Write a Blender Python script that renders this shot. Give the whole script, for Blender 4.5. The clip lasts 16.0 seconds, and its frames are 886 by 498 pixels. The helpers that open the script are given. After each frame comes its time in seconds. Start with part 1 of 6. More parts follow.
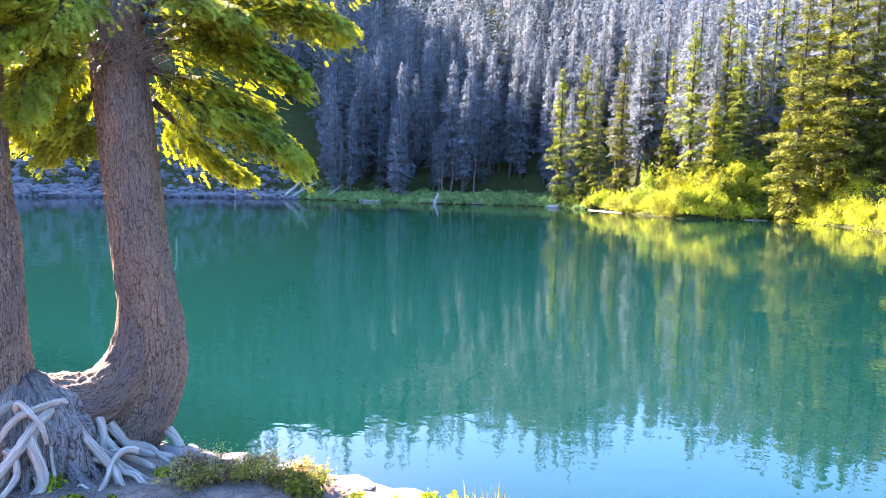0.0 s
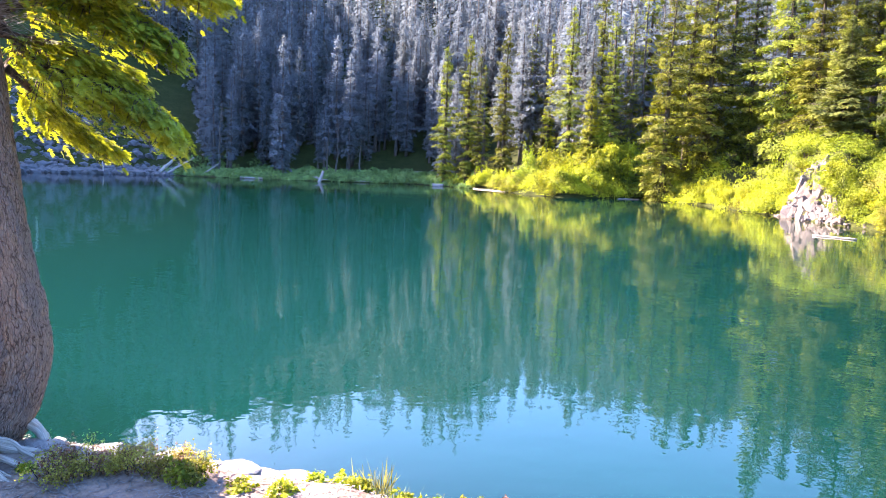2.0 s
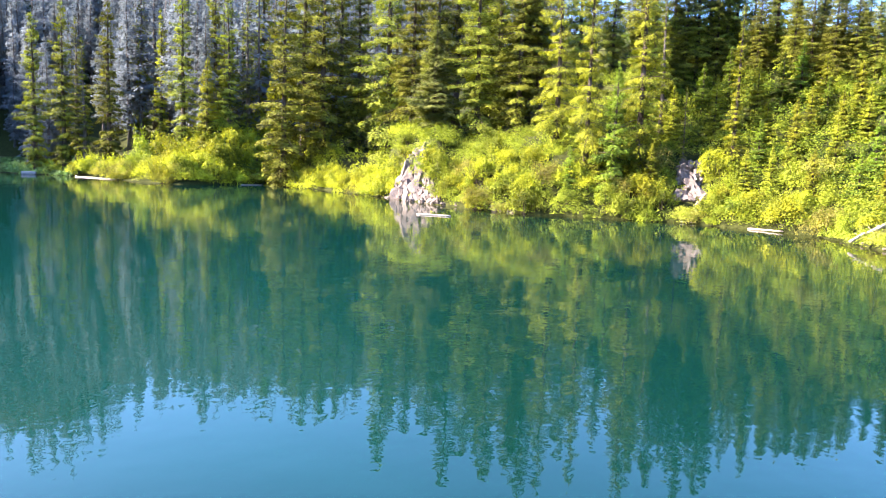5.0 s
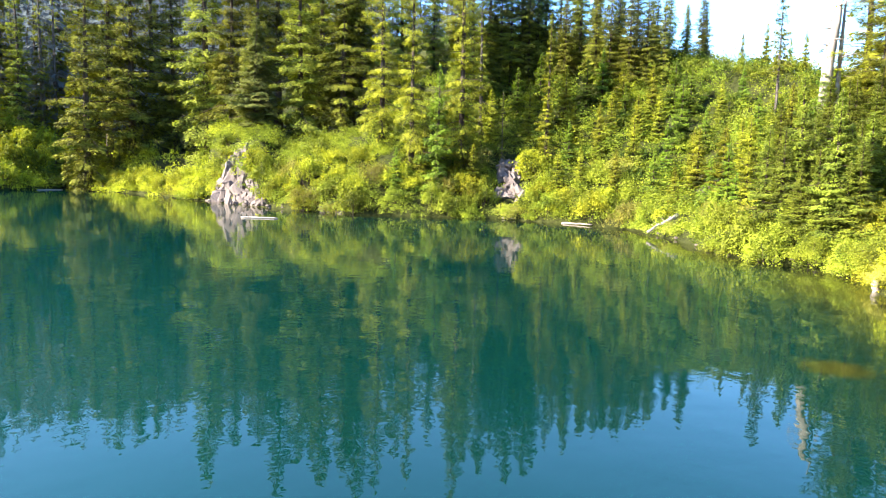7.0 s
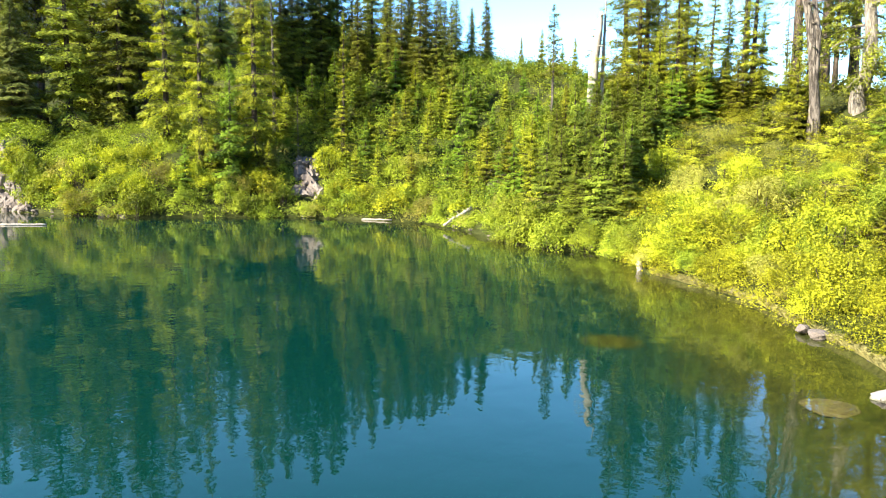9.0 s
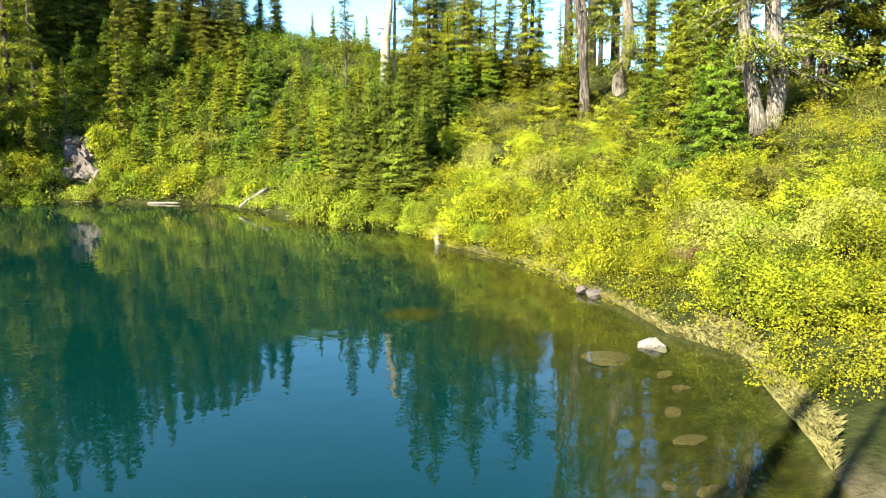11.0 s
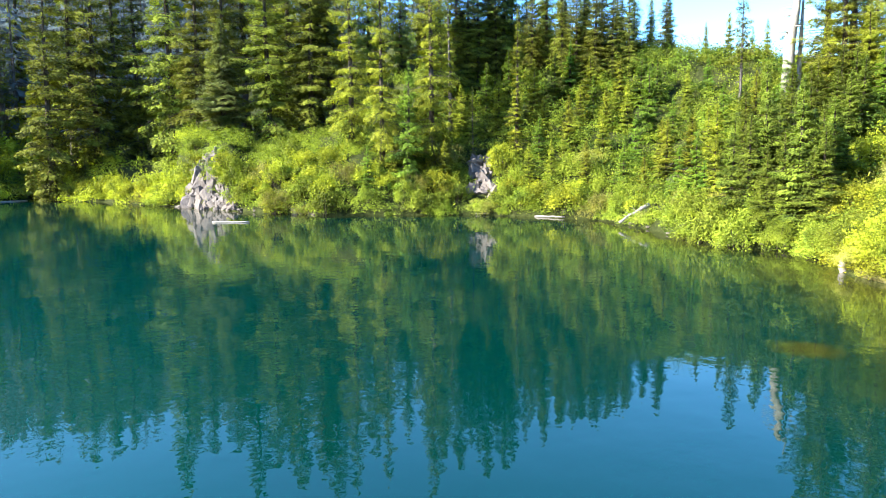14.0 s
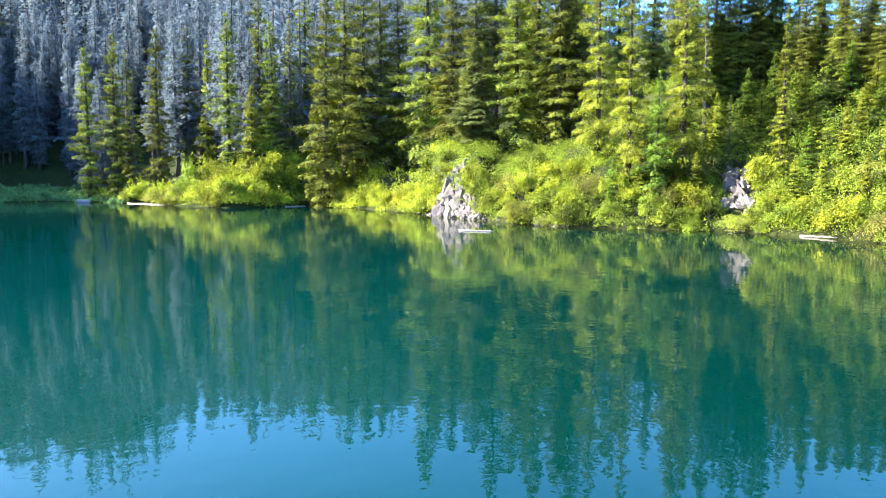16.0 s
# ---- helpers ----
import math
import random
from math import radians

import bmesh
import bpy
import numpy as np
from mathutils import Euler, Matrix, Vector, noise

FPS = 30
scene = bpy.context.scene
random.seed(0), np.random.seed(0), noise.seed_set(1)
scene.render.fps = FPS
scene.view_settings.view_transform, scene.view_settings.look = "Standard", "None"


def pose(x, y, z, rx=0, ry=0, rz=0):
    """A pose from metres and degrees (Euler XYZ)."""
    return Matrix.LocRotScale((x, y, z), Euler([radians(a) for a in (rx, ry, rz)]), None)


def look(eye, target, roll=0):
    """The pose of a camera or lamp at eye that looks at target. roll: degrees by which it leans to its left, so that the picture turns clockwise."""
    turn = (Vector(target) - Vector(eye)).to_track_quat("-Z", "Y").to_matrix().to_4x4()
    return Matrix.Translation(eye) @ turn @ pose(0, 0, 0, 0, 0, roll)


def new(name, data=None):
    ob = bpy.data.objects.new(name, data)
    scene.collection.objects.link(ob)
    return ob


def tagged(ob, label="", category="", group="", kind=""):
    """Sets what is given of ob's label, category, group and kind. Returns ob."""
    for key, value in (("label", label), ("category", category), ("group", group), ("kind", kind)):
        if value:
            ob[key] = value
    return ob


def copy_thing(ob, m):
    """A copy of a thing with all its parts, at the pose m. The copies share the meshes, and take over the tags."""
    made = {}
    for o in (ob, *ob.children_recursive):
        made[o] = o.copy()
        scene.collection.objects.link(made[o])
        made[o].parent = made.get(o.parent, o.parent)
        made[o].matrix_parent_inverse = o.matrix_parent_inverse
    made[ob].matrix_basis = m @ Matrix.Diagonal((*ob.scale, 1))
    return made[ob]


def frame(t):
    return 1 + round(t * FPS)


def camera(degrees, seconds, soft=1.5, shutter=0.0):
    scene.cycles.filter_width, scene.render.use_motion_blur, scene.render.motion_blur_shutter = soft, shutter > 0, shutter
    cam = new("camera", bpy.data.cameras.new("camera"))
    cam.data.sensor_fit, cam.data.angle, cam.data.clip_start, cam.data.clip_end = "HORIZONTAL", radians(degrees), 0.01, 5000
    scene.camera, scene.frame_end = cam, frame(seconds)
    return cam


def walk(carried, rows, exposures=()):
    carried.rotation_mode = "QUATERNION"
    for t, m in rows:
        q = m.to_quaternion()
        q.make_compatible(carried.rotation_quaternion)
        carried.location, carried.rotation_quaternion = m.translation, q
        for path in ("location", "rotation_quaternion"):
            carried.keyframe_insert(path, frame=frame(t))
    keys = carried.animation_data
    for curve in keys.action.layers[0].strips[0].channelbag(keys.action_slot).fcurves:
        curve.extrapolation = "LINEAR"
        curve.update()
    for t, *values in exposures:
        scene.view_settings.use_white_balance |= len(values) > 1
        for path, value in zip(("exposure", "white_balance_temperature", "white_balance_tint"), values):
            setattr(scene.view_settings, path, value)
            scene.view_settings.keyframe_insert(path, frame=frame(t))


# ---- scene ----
EYE = 2.7          # camera over the lake, metres
cam = camera(64.53, 16.0, soft=0.95)
PATH = [
    (0.0, 0.0, 0.0, EYE, 9.26, -4.98, -1.51),
    (0.5, 0.0, 0.0, EYE, 7.80, -5.28, -1.61),
    (1.0, 0.0, 0.0, EYE, 4.72, -5.63, -2.09),
    (1.5, 0.0, 0.0, EYE, 1.42, -6.06, -2.00),
    (2.0, 0.0, 0.0, EYE, 0.01, -6.46, -2.07),
    (2.5, 0.0, 0.0, EYE, -4.00, -7.15, -2.20),
    (3.0, 0.0, 0.0, EYE, -9.08, -6.57, -2.68),
    (3.5, 0.0, 0.0, EYE, -15.94, -6.69, -2.74),
    (4.0, 0.0, 0.0, EYE, -20.32, -6.54, -2.08),
    (4.5, 0.0, 0.0, EYE, -25.56, -6.29, -2.10),
    (4.7, 0.0, 0.0, EYE, -27.51, -6.39, -2.00),
    (6.8, 0.0, 0.0, EYE, -42.19, -6.23, -1.62),
    (7.0, 0.0, 0.0, EYE, -43.99, -6.13, -1.34),
    (7.5, 0.0, 0.0, EYE, -48.31, -6.45, -0.93),
    (8.0, 0.0, 0.0, EYE, -52.19, -6.52, -0.97),
    (8.5, 0.0, 0.0, EYE, -55.61, -6.24, -0.70),
    (9.0, 0.0, 0.0, EYE, -60.26, -6.12, -0.49),
    (9.5, 0.0, 0.0, EYE, -65.27, -6.35, -0.39),
    (10.0, 0.0, 0.0, EYE, -69.06, -6.54, -0.22),
    (10.2, 0.0, 0.0, EYE, -70.50, -6.52, -0.18),
    (11.2, 0.0, 0.0, EYE, -77.00, -8.00, 0.20),
    (12.3, 0.0, 0.0, EYE, -72.04, -9.12, 0.51),
    (12.5, 0.0, 0.0, EYE, -68.78, -8.71, 0.49),
    (13.0, 0.0, 0.0, EYE, -60.16, -7.78, 0.69),
    (13.5, 0.0, 0.0, EYE, -52.81, -6.54, 0.41),
    (14.0, 0.0, 0.0, EYE, -46.27, -6.34, 0.59),
    (14.5, 0.0, 0.0, EYE, -39.34, -6.59, 0.17),
    (15.0, 0.0, 0.0, EYE, -35.22, -6.45, 0.01),
    (15.5, 0.0, 0.0, EYE, -32.44, -6.39, 0.25),
    (16.0, 0.0, 0.0, EYE, -26.69, -5.29, -0.08),
]
walk(cam, [(t, pose(x, y, z, 90 + pitch, roll, yaw)) for t, x, y, z, yaw, pitch, roll in PATH],
     exposures=[(0.0, 4.05, 7150, 32), (2.0, 3.85, 7150, 32), (4.5, 3.55, 7000, 26), (7.0, 3.10, 6900, 15), (8.5, 2.87, 7050, 7), (10.2, 2.66, 7450, 3),
                (12.5, 2.40, 6750, 0), (14.0, 2.90, 6200, 6), (16.0, 3.29, 6050, 10)])

# ---- light ----
SUN_AZ, SUN_EL = -60.0, 31.3
world = bpy.data.worlds.new("world")
scene.world = world
world.use_nodes = True
wn, wl = world.node_tree.nodes, world.node_tree.links
sky = wn.new("ShaderNodeTexSky")
sky.sky_type, sky.sun_disc = "NISHITA", False
sky.sun_elevation, sky.sun_rotation = radians(SUN_EL), radians(SUN_AZ % 360)
sky.ozone_density = 3.0
sky.altitude, sky.air_density, sky.dust_density = 1500, 1.0, 3.0
wn["Background"].inputs["Strength"].default_value = 0.13
clear_air = wn.new("ShaderNodeHueSaturation")
clear_air.inputs["Saturation"].default_value = 1.25
wl.new(sky.outputs[0], clear_air.inputs["Color"])
wl.new(clear_air.outputs[0], wn["Background"].inputs[0])
sun = new("sun", bpy.data.lights.new("sun", "SUN"))
sun.data.energy, sun.data.angle, sun.data.color = 4.3, radians(0.55), (1.0, 0.93, 0.80)
sun_way = Vector((math.sin(radians(SUN_AZ)) * math.cos(radians(SUN_EL)), math.cos(radians(SUN_AZ)) * math.cos(radians(SUN_EL)), math.sin(radians(SUN_EL))))
sun.matrix_world = look(sun_way * 300, (0, 0, 0))


# ---- materials ----
def material(name):
    m = bpy.data.materials.new(name)
    m.use_nodes = True
    nodes, links = m.node_tree.nodes, m.node_tree.links
    return m, nodes, links, nodes["Principled BSDF"]


def ramp_of(nodes, links, source, stops):
    r = nodes.new("ShaderNodeValToRGB")
    while len(r.color_ramp.elements) < len(stops):
        r.color_ramp.elements.new(0.5)
    for e, (p, c) in zip(r.color_ramp.elements, stops):
        e.position, e.color = p, (*c, 1)
    links.new(source, r.inputs[0])
    return r.outputs[0]


def noise_of(nodes, links, scale, detail=4.0, rough=0.6, stretch=None, kind="Object"):
    c = nodes.new("ShaderNodeTexCoord")
    n = nodes.new("ShaderNodeTexNoise")
    n.inputs["Scale"].default_value, n.inputs["Detail"].default_value, n.inputs["Roughness"].default_value = scale, detail, rough
    src = c.outputs[kind]
    if stretch:
        mp = nodes.new("ShaderNodeMapping")
        mp.inputs["Scale"].default_value = stretch
        links.new(src, mp.inputs[0])
        src = mp.outputs[0]
    links.new(src, n.inputs["Vector"])
    return n.outputs["Fac"]


def mix_colour(nodes, links, fac, a, b, mode="MIX"):
    m = nodes.new("ShaderNodeMix")
    m.data_type, m.blend_type = "RGBA", mode
    for value, socket in ((fac, m.inputs[0]), (a, m.inputs[6]), (b, m.inputs[7])):
        if isinstance(value, (int, float)):
            socket.default_value = value
        elif isinstance(value, tuple):
            socket.default_value = (*value, 1)
        else:
            links.new(value, socket)
    return m.outputs[2]


def bump_on(nodes, links, bsdf, height, strength, distance):
    b = nodes.new("ShaderNodeBump")
    b.inputs["Strength"].default_value, b.inputs["Distance"].default_value = strength, distance
    links.new(height, b.inputs["Height"])
    links.new(b.outputs[0], bsdf.inputs["Normal"])


def foliage(name, dark, light, through_light, scale=0.5, tint=0.35):
    """Leaves or needles: colour changes from plant to plant and from clump to clump, dark clumps standing for shaded
    gaps, and light shines through.
    """
    m, nodes, links, bsdf = material(name)
    info = nodes.new("ShaderNodeObjectInfo")
    geo = nodes.new("ShaderNodeNewGeometry")
    add = nodes.new("ShaderNodeMath")
    add.operation = "MULTIPLY_ADD"
    links.new(geo.outputs["Random Per Island"], add.inputs[0])
    add.inputs[1].default_value = 0.14
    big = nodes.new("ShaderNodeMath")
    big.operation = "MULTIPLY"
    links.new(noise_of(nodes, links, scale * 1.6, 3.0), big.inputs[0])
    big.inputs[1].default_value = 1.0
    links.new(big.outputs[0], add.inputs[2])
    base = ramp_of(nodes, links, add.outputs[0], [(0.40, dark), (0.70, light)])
    hue = nodes.new("ShaderNodeHueSaturation")
    rng = nodes.new("ShaderNodeMapRange")
    rng.inputs[3].default_value, rng.inputs[4].default_value = 1 - tint, 1 + tint
    links.new(info.outputs["Random"], rng.inputs[0])
    links.new(rng.outputs[0], hue.inputs["Value"])
    hr = nodes.new("ShaderNodeMapRange")
    hr.inputs[3].default_value, hr.inputs[4].default_value = 0.491, 0.514
    links.new(info.outputs["Random"], hr.inputs[0])
    links.new(hr.outputs[0], hue.inputs["Hue"])
    links.new(base, hue.inputs["Color"])
    links.new(hue.outputs[0], bsdf.inputs["Base Color"])
    bsdf.inputs["Roughness"].default_value = 0.6
    bsdf.inputs["Specular IOR Level"].default_value = 0.06
    tr = nodes.new("ShaderNodeBsdfTranslucent")
    links.new(mix_colour(nodes, links, 1.0, hue.outputs[0], through_light, "MULTIPLY"), tr.inputs[0])
    mx = nodes.new("ShaderNodeAddShader")
    links.new(bsdf.outputs[0], mx.inputs[0])
    links.new(tr.outputs[0], mx.inputs[1])
    links.new(mx.outputs[0], nodes["Material Output"].inputs["Surface"])
    return m


def bark(name, dark, light, scale=9.0, depth=0.03, cracks=0.06, long=0.16):
    """Furrowed bark: long wandering dark cracks between grained, blotched ridges."""
    m, nodes, links, bsdf = material(name)
    c = nodes.new("ShaderNodeTexCoord")
    mp = nodes.new("ShaderNodeMapping")
    mp.inputs["Scale"].default_value = (1, 1, long)
    links.new(c.outputs["Object"], mp.inputs[0])
    n = nodes.new("ShaderNodeTexNoise")
    n.inputs["Scale"].default_value, n.inputs["Detail"].default_value = scale, 5.0
    n.inputs["Roughness"].default_value, n.inputs["Distortion"].default_value = 0.62, 0.7
    links.new(mp.outputs[0], n.inputs["Vector"])
    off = nodes.new("ShaderNodeMath")
    off.operation = "SUBTRACT"
    links.new(n.outputs["Fac"], off.inputs[0])
    off.inputs[1].default_value = 0.5
    mag = nodes.new("ShaderNodeMath")
    mag.operation = "ABSOLUTE"
    links.new(off.outputs[0], mag.inputs[0])
    ridge = nodes.new("ShaderNodeMapRange")
    ridge.inputs[1].default_value, ridge.inputs[2].default_value = 0.0, cracks
    links.new(mag.outputs[0], ridge.inputs[0])
    grain = noise_of(nodes, links, scale * 3.0, 6.0, 0.72, (1, 1, long * 1.5))
    blot = noise_of(nodes, links, 2.6, 4.0)
    face = mix_colour(nodes, links, ramp_of(nodes, links, grain, [(0.32, (0, 0, 0)), (0.68, (1, 1, 1))]), tuple((a + b) / 2.4 for a, b in zip(dark, light)), light)
    face = mix_colour(nodes, links, ramp_of(nodes, links, blot, [(0.42, (0, 0, 0)), (0.72, (0.8, 0.8, 0.8))]), face, tuple(v * 0.6 for v in light))
    links.new(mix_colour(nodes, links, ridge.outputs[0], dark, face), bsdf.inputs["Base Color"])
    bsdf.inputs["Roughness"].default_value = 0.92
    bsdf.inputs["Specular IOR Level"].default_value = 0.2
    high = nodes.new("ShaderNodeMath")
    high.operation = "MULTIPLY_ADD"
    links.new(grain, high.inputs[0])
    high.inputs[1].default_value = 0.6
    links.new(ridge.outputs[0], high.inputs[2])
    bump_on(nodes, links, bsdf, high.outputs[0], 1.0, depth)
    return m


def along_grain(nodes, links, stretch, scale, rough=0.0):
    """Coordinates that run round and along a stem."""
    at = nodes.new("ShaderNodeAttribute")
    at.attribute_name = "grain"
    src = at.outputs["Vector"]
    if rough:
        n = nodes.new("ShaderNodeTexNoise")
        n.inputs["Scale"].default_value, n.inputs["Detail"].default_value = 9.0, 3.0
        links.new(src, n.inputs["Vector"])
        add = nodes.new("ShaderNodeVectorMath")
        add.operation = "MULTIPLY_ADD"
        links.new(n.outputs["Color"], add.inputs[0])
        add.inputs[1].default_value = (rough, rough, rough)
        links.new(src, add.inputs[2])
        src = add.outputs[0]
    mp = nodes.new("ShaderNodeMapping")
    mp.inputs["Scale"].default_value = (scale, scale, scale * stretch)
    links.new(src, mp.inputs[0])
    return mp.outputs[0]


def plated_bark(name, dark, mid, light):
    """Old conifer bark: narrow upright plates between fine furrows, flaking at their edges."""
    m, nodes, links, bsdf = material(name)

    def furrows(scale, stretch, width, rough):
        v = nodes.new("ShaderNodeTexVoronoi")
        v.feature = "DISTANCE_TO_EDGE"
        v.inputs["Scale"].default_value = 1.0
        links.new(along_grain(nodes, links, stretch, scale, rough), v.inputs["Vector"])
        r = nodes.new("ShaderNodeMapRange")
        r.inputs[1].default_value, r.inputs[2].default_value = 0.0, width
        links.new(v.outputs["Distance"], r.inputs[0])
        return r.outputs[0]

    def streaks(scale, stretch, detail):
        n = nodes.new("ShaderNodeTexNoise")
        n.inputs["Scale"].default_value, n.inputs["Detail"].default_value, n.inputs["Roughness"].default_value = 1.0, detail, 0.7
        links.new(along_grain(nodes, links, stretch, scale, 0.01), n.inputs["Vector"])
        return n.outputs["Fac"]
    small, large = furrows(110, 0.24, 0.24, 0.03), furrows(46, 0.10, 0.10, 0.06)
    both = nodes.new("ShaderNodeMath")
    both.operation = "MULTIPLY_ADD"
    links.new(small, both.inputs[0])
    both.inputs[1].default_value = 0.55
    half = nodes.new("ShaderNodeMath")
    half.operation = "MULTIPLY"
    links.new(large, half.inputs[0])
    half.inputs[1].default_value = 0.45
    links.new(half.outputs[0], both.inputs[2])
    flake, tone = streaks(160, 0.22, 6.0), streaks(5.0, 0.4, 3.0)
    plate = mix_colour(nodes, links, ramp_of(nodes, links, flake, [(0.3, (0, 0, 0)), (0.7, (1, 1, 1))]), mid, light)
    plate = mix_colour(nodes, links, ramp_of(nodes, links, tone, [(0.4, (0, 0, 0)), (0.65, (0.6, 0.6, 0.6))]), plate, tuple(v * 0.72 for v in (light[2], light[2], light[2] * 1.03)))
    links.new(mix_colour(nodes, links, ramp_of(nodes, links, both.outputs[0], [(0.05, (0, 0, 0)), (0.75, (1, 1, 1))]), dark, plate), bsdf.inputs["Base Color"])
    bsdf.inputs["Roughness"].default_value = 0.9
    bsdf.inputs["Specular IOR Level"].default_value = 0.2
    high = nodes.new("ShaderNodeMath")
    high.operation = "MULTIPLY_ADD"
    links.new(flake, high.inputs[0])
    high.inputs[1].default_value = 0.5
    links.new(both.outputs[0], high.inputs[2])
    bump_on(nodes, links, bsdf, high.outputs[0], 0.9, 0.016)
    return m


def silver_wood(name, dark, light):
    """Barkless weathered wood: fine grain along the stem, a few dark checks and stains."""
    m, nodes, links, bsdf = material(name)

    def streaks(scale, stretch, detail):
        n = nodes.new("ShaderNodeTexNoise")
        n.inputs["Scale"].default_value, n.inputs["Detail"].default_value, n.inputs["Roughness"].default_value = 1.0, detail, 0.65
        links.new(along_grain(nodes, links, stretch, scale, 0.004), n.inputs["Vector"])
        return n.outputs["Fac"]
    fine, stain = streaks(130, 0.05, 5.0), streaks(9.0, 0.5, 4.0)
    col = ramp_of(nodes, links, fine, [(0.30, dark), (0.48, tuple((a + b) / 2 for a, b in zip(dark, light))), (0.62, light)])
    col = mix_colour(nodes, links, ramp_of(nodes, links, stain, [(0.48, (0, 0, 0)), (0.68, (0.75, 0.75, 0.75))]), col, tuple(v * 0.5 for v in (light[0], light[1] * 0.92, light[2] * 0.82)))
    links.new(col, bsdf.inputs["Base Color"])
    bsdf.inputs["Roughness"].default_value = 0.8
    bump_on(nodes, links, bsdf, fine, 0.6, 0.005)
    return m


def stone(name, dark, light, scale=1.5):
    m, nodes, links, bsdf = material(name)
    n = noise_of(nodes, links, scale, 8.0, 0.7)
    big = noise_of(nodes, links, scale * 0.25, 3.0)
    col = ramp_of(nodes, links, n, [(0.3, dark), (0.65, light)])
    links.new(mix_colour(nodes, links, big, col, tuple(v * 0.6 for v in light)), bsdf.inputs["Base Color"])
    bsdf.inputs["Roughness"].default_value = 0.85
    bump_on(nodes, links, bsdf, n, 0.7, 0.08)
    return m


# Dark ends of fir and shrub greens: shade of gaps put into the colour.
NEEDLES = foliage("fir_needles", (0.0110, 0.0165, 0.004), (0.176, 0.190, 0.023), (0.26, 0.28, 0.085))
# Copy of the fir needles with full sun put into the colour.
NEEDLES_SUNLIT = foliage("sunlit_tint_fir_needles", (0.0130, 0.0210, 0.0036), (0.217, 0.224, 0.019), (0.32, 0.35, 0.085))
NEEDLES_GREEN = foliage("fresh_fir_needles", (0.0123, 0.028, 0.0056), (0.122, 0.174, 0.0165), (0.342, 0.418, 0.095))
# Copy with shade put into the colour, for firs along the water.
NEEDLES_SHADE = foliage("shaded_fir_needles", (0.012, 0.021, 0.0045), (0.138, 0.164, 0.020), (0.30, 0.36, 0.10))
NEEDLES_PALE = foliage("cedar_needles", (0.0336, 0.0476, 0.014), (0.1232, 0.1316, 0.0336), (0.4275, 0.475, 0.19))
# Blue, flattened needle colour stands for the haze before the far slope.
NEEDLES_FAR_HAZE = foliage("hazy_far_fir_needles", (0.060, 0.072, 0.078), (0.074, 0.088, 0.092), (0.76, 0.82, 0.88), tint=0.15)
MEADOW = foliage("meadow_grass", (0.035, 0.062, 0.022), (0.105, 0.165, 0.055), (0.38, 0.475, 0.19))
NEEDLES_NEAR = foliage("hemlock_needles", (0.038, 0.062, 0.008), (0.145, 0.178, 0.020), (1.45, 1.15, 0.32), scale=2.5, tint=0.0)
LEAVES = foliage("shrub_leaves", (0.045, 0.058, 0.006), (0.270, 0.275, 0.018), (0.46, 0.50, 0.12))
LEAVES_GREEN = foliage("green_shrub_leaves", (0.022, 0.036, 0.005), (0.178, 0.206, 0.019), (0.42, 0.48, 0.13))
LEAVES_DULL = foliage("dull_shrub_leaves", (0.0616, 0.0644, 0.0168), (0.188, 0.181, 0.0376), (0.76, 0.76, 0.304))
HEATH = foliage("heath_leaves", (0.056, 0.0504, 0.0112), (0.168, 0.1512, 0.0336), (0.855, 0.855, 0.38), scale=3.0)
HEATH_RED = foliage("red_heath_leaves", (0.0504, 0.0252, 0.0168), (0.1344, 0.0728, 0.0504), (0.665, 0.475, 0.38), scale=3.0)
GRASS = foliage("dry_grass", (0.050, 0.050, 0.018), (0.165, 0.150, 0.062), (0.6, 0.6, 0.3), scale=6.0, tint=0.1)
BARK = bark("fir_bark", (0.0224, 0.01792, 0.01456), (0.1008, 0.0784, 0.0616), 5.0)
BARK_NEAR = plated_bark("hemlock_bark", (0.0554, 0.0314, 0.021), (0.215, 0.129, 0.0817), (0.339, 0.223, 0.152))
BARK_ROOT = plated_bark("root_bark", (0.0549, 0.0406, 0.0355), (0.228, 0.175, 0.143), (0.388, 0.313, 0.264))
ROOT_SILVER = silver_wood("silver_root_wood", (0.13, 0.102, 0.0795), (0.461, 0.379, 0.3))
LIMB_BARK = bark("limb_bark", (0.0336, 0.0252, 0.0196), (0.1344, 0.1008, 0.0784), 22.0, 0.01)
BARK_GREY = bark("grey_bark", (0.0336, 0.028, 0.02408), (0.1568, 0.1372, 0.1204), 5.0)
BARK_OLD = bark("pale_old_bark", (0.0952, 0.084, 0.0728), (0.2352, 0.21, 0.1848), 14.0, 0.02, 0.05, 0.10)
ROOTWOOD = bark("weathered_root_wood", (0.1512, 0.1316, 0.1176), (0.2632, 0.2324, 0.21), 34.0, 0.006, 0.05, 0.07)
DRIFTWOOD = bark("bleached_wood", (0.1904, 0.168, 0.1456), (0.336, 0.308, 0.2744), 9.0, 0.01, 0.04, 0.10)
ROCK_PALE = stone("sunlit_pale_rock", (0.1456, 0.1288, 0.1176), (0.3248, 0.3024, 0.28), 6.0)
ROCK = stone("pale_rock", (0.034, 0.0275, 0.0243), (0.158, 0.129, 0.115), 4.0)
ROCK_GREY = stone("grey_talus", (0.028, 0.028, 0.0308), (0.0952, 0.0924, 0.0952), 0.9)
ROCK_MOSSY = stone("mossy_stone", (0.020, 0.028, 0.012), (0.085, 0.105, 0.045), 3.5)
ROCK_WET = stone("algae_stone", (0.020, 0.0145, 0.003), (0.066, 0.047, 0.009), 3.5)


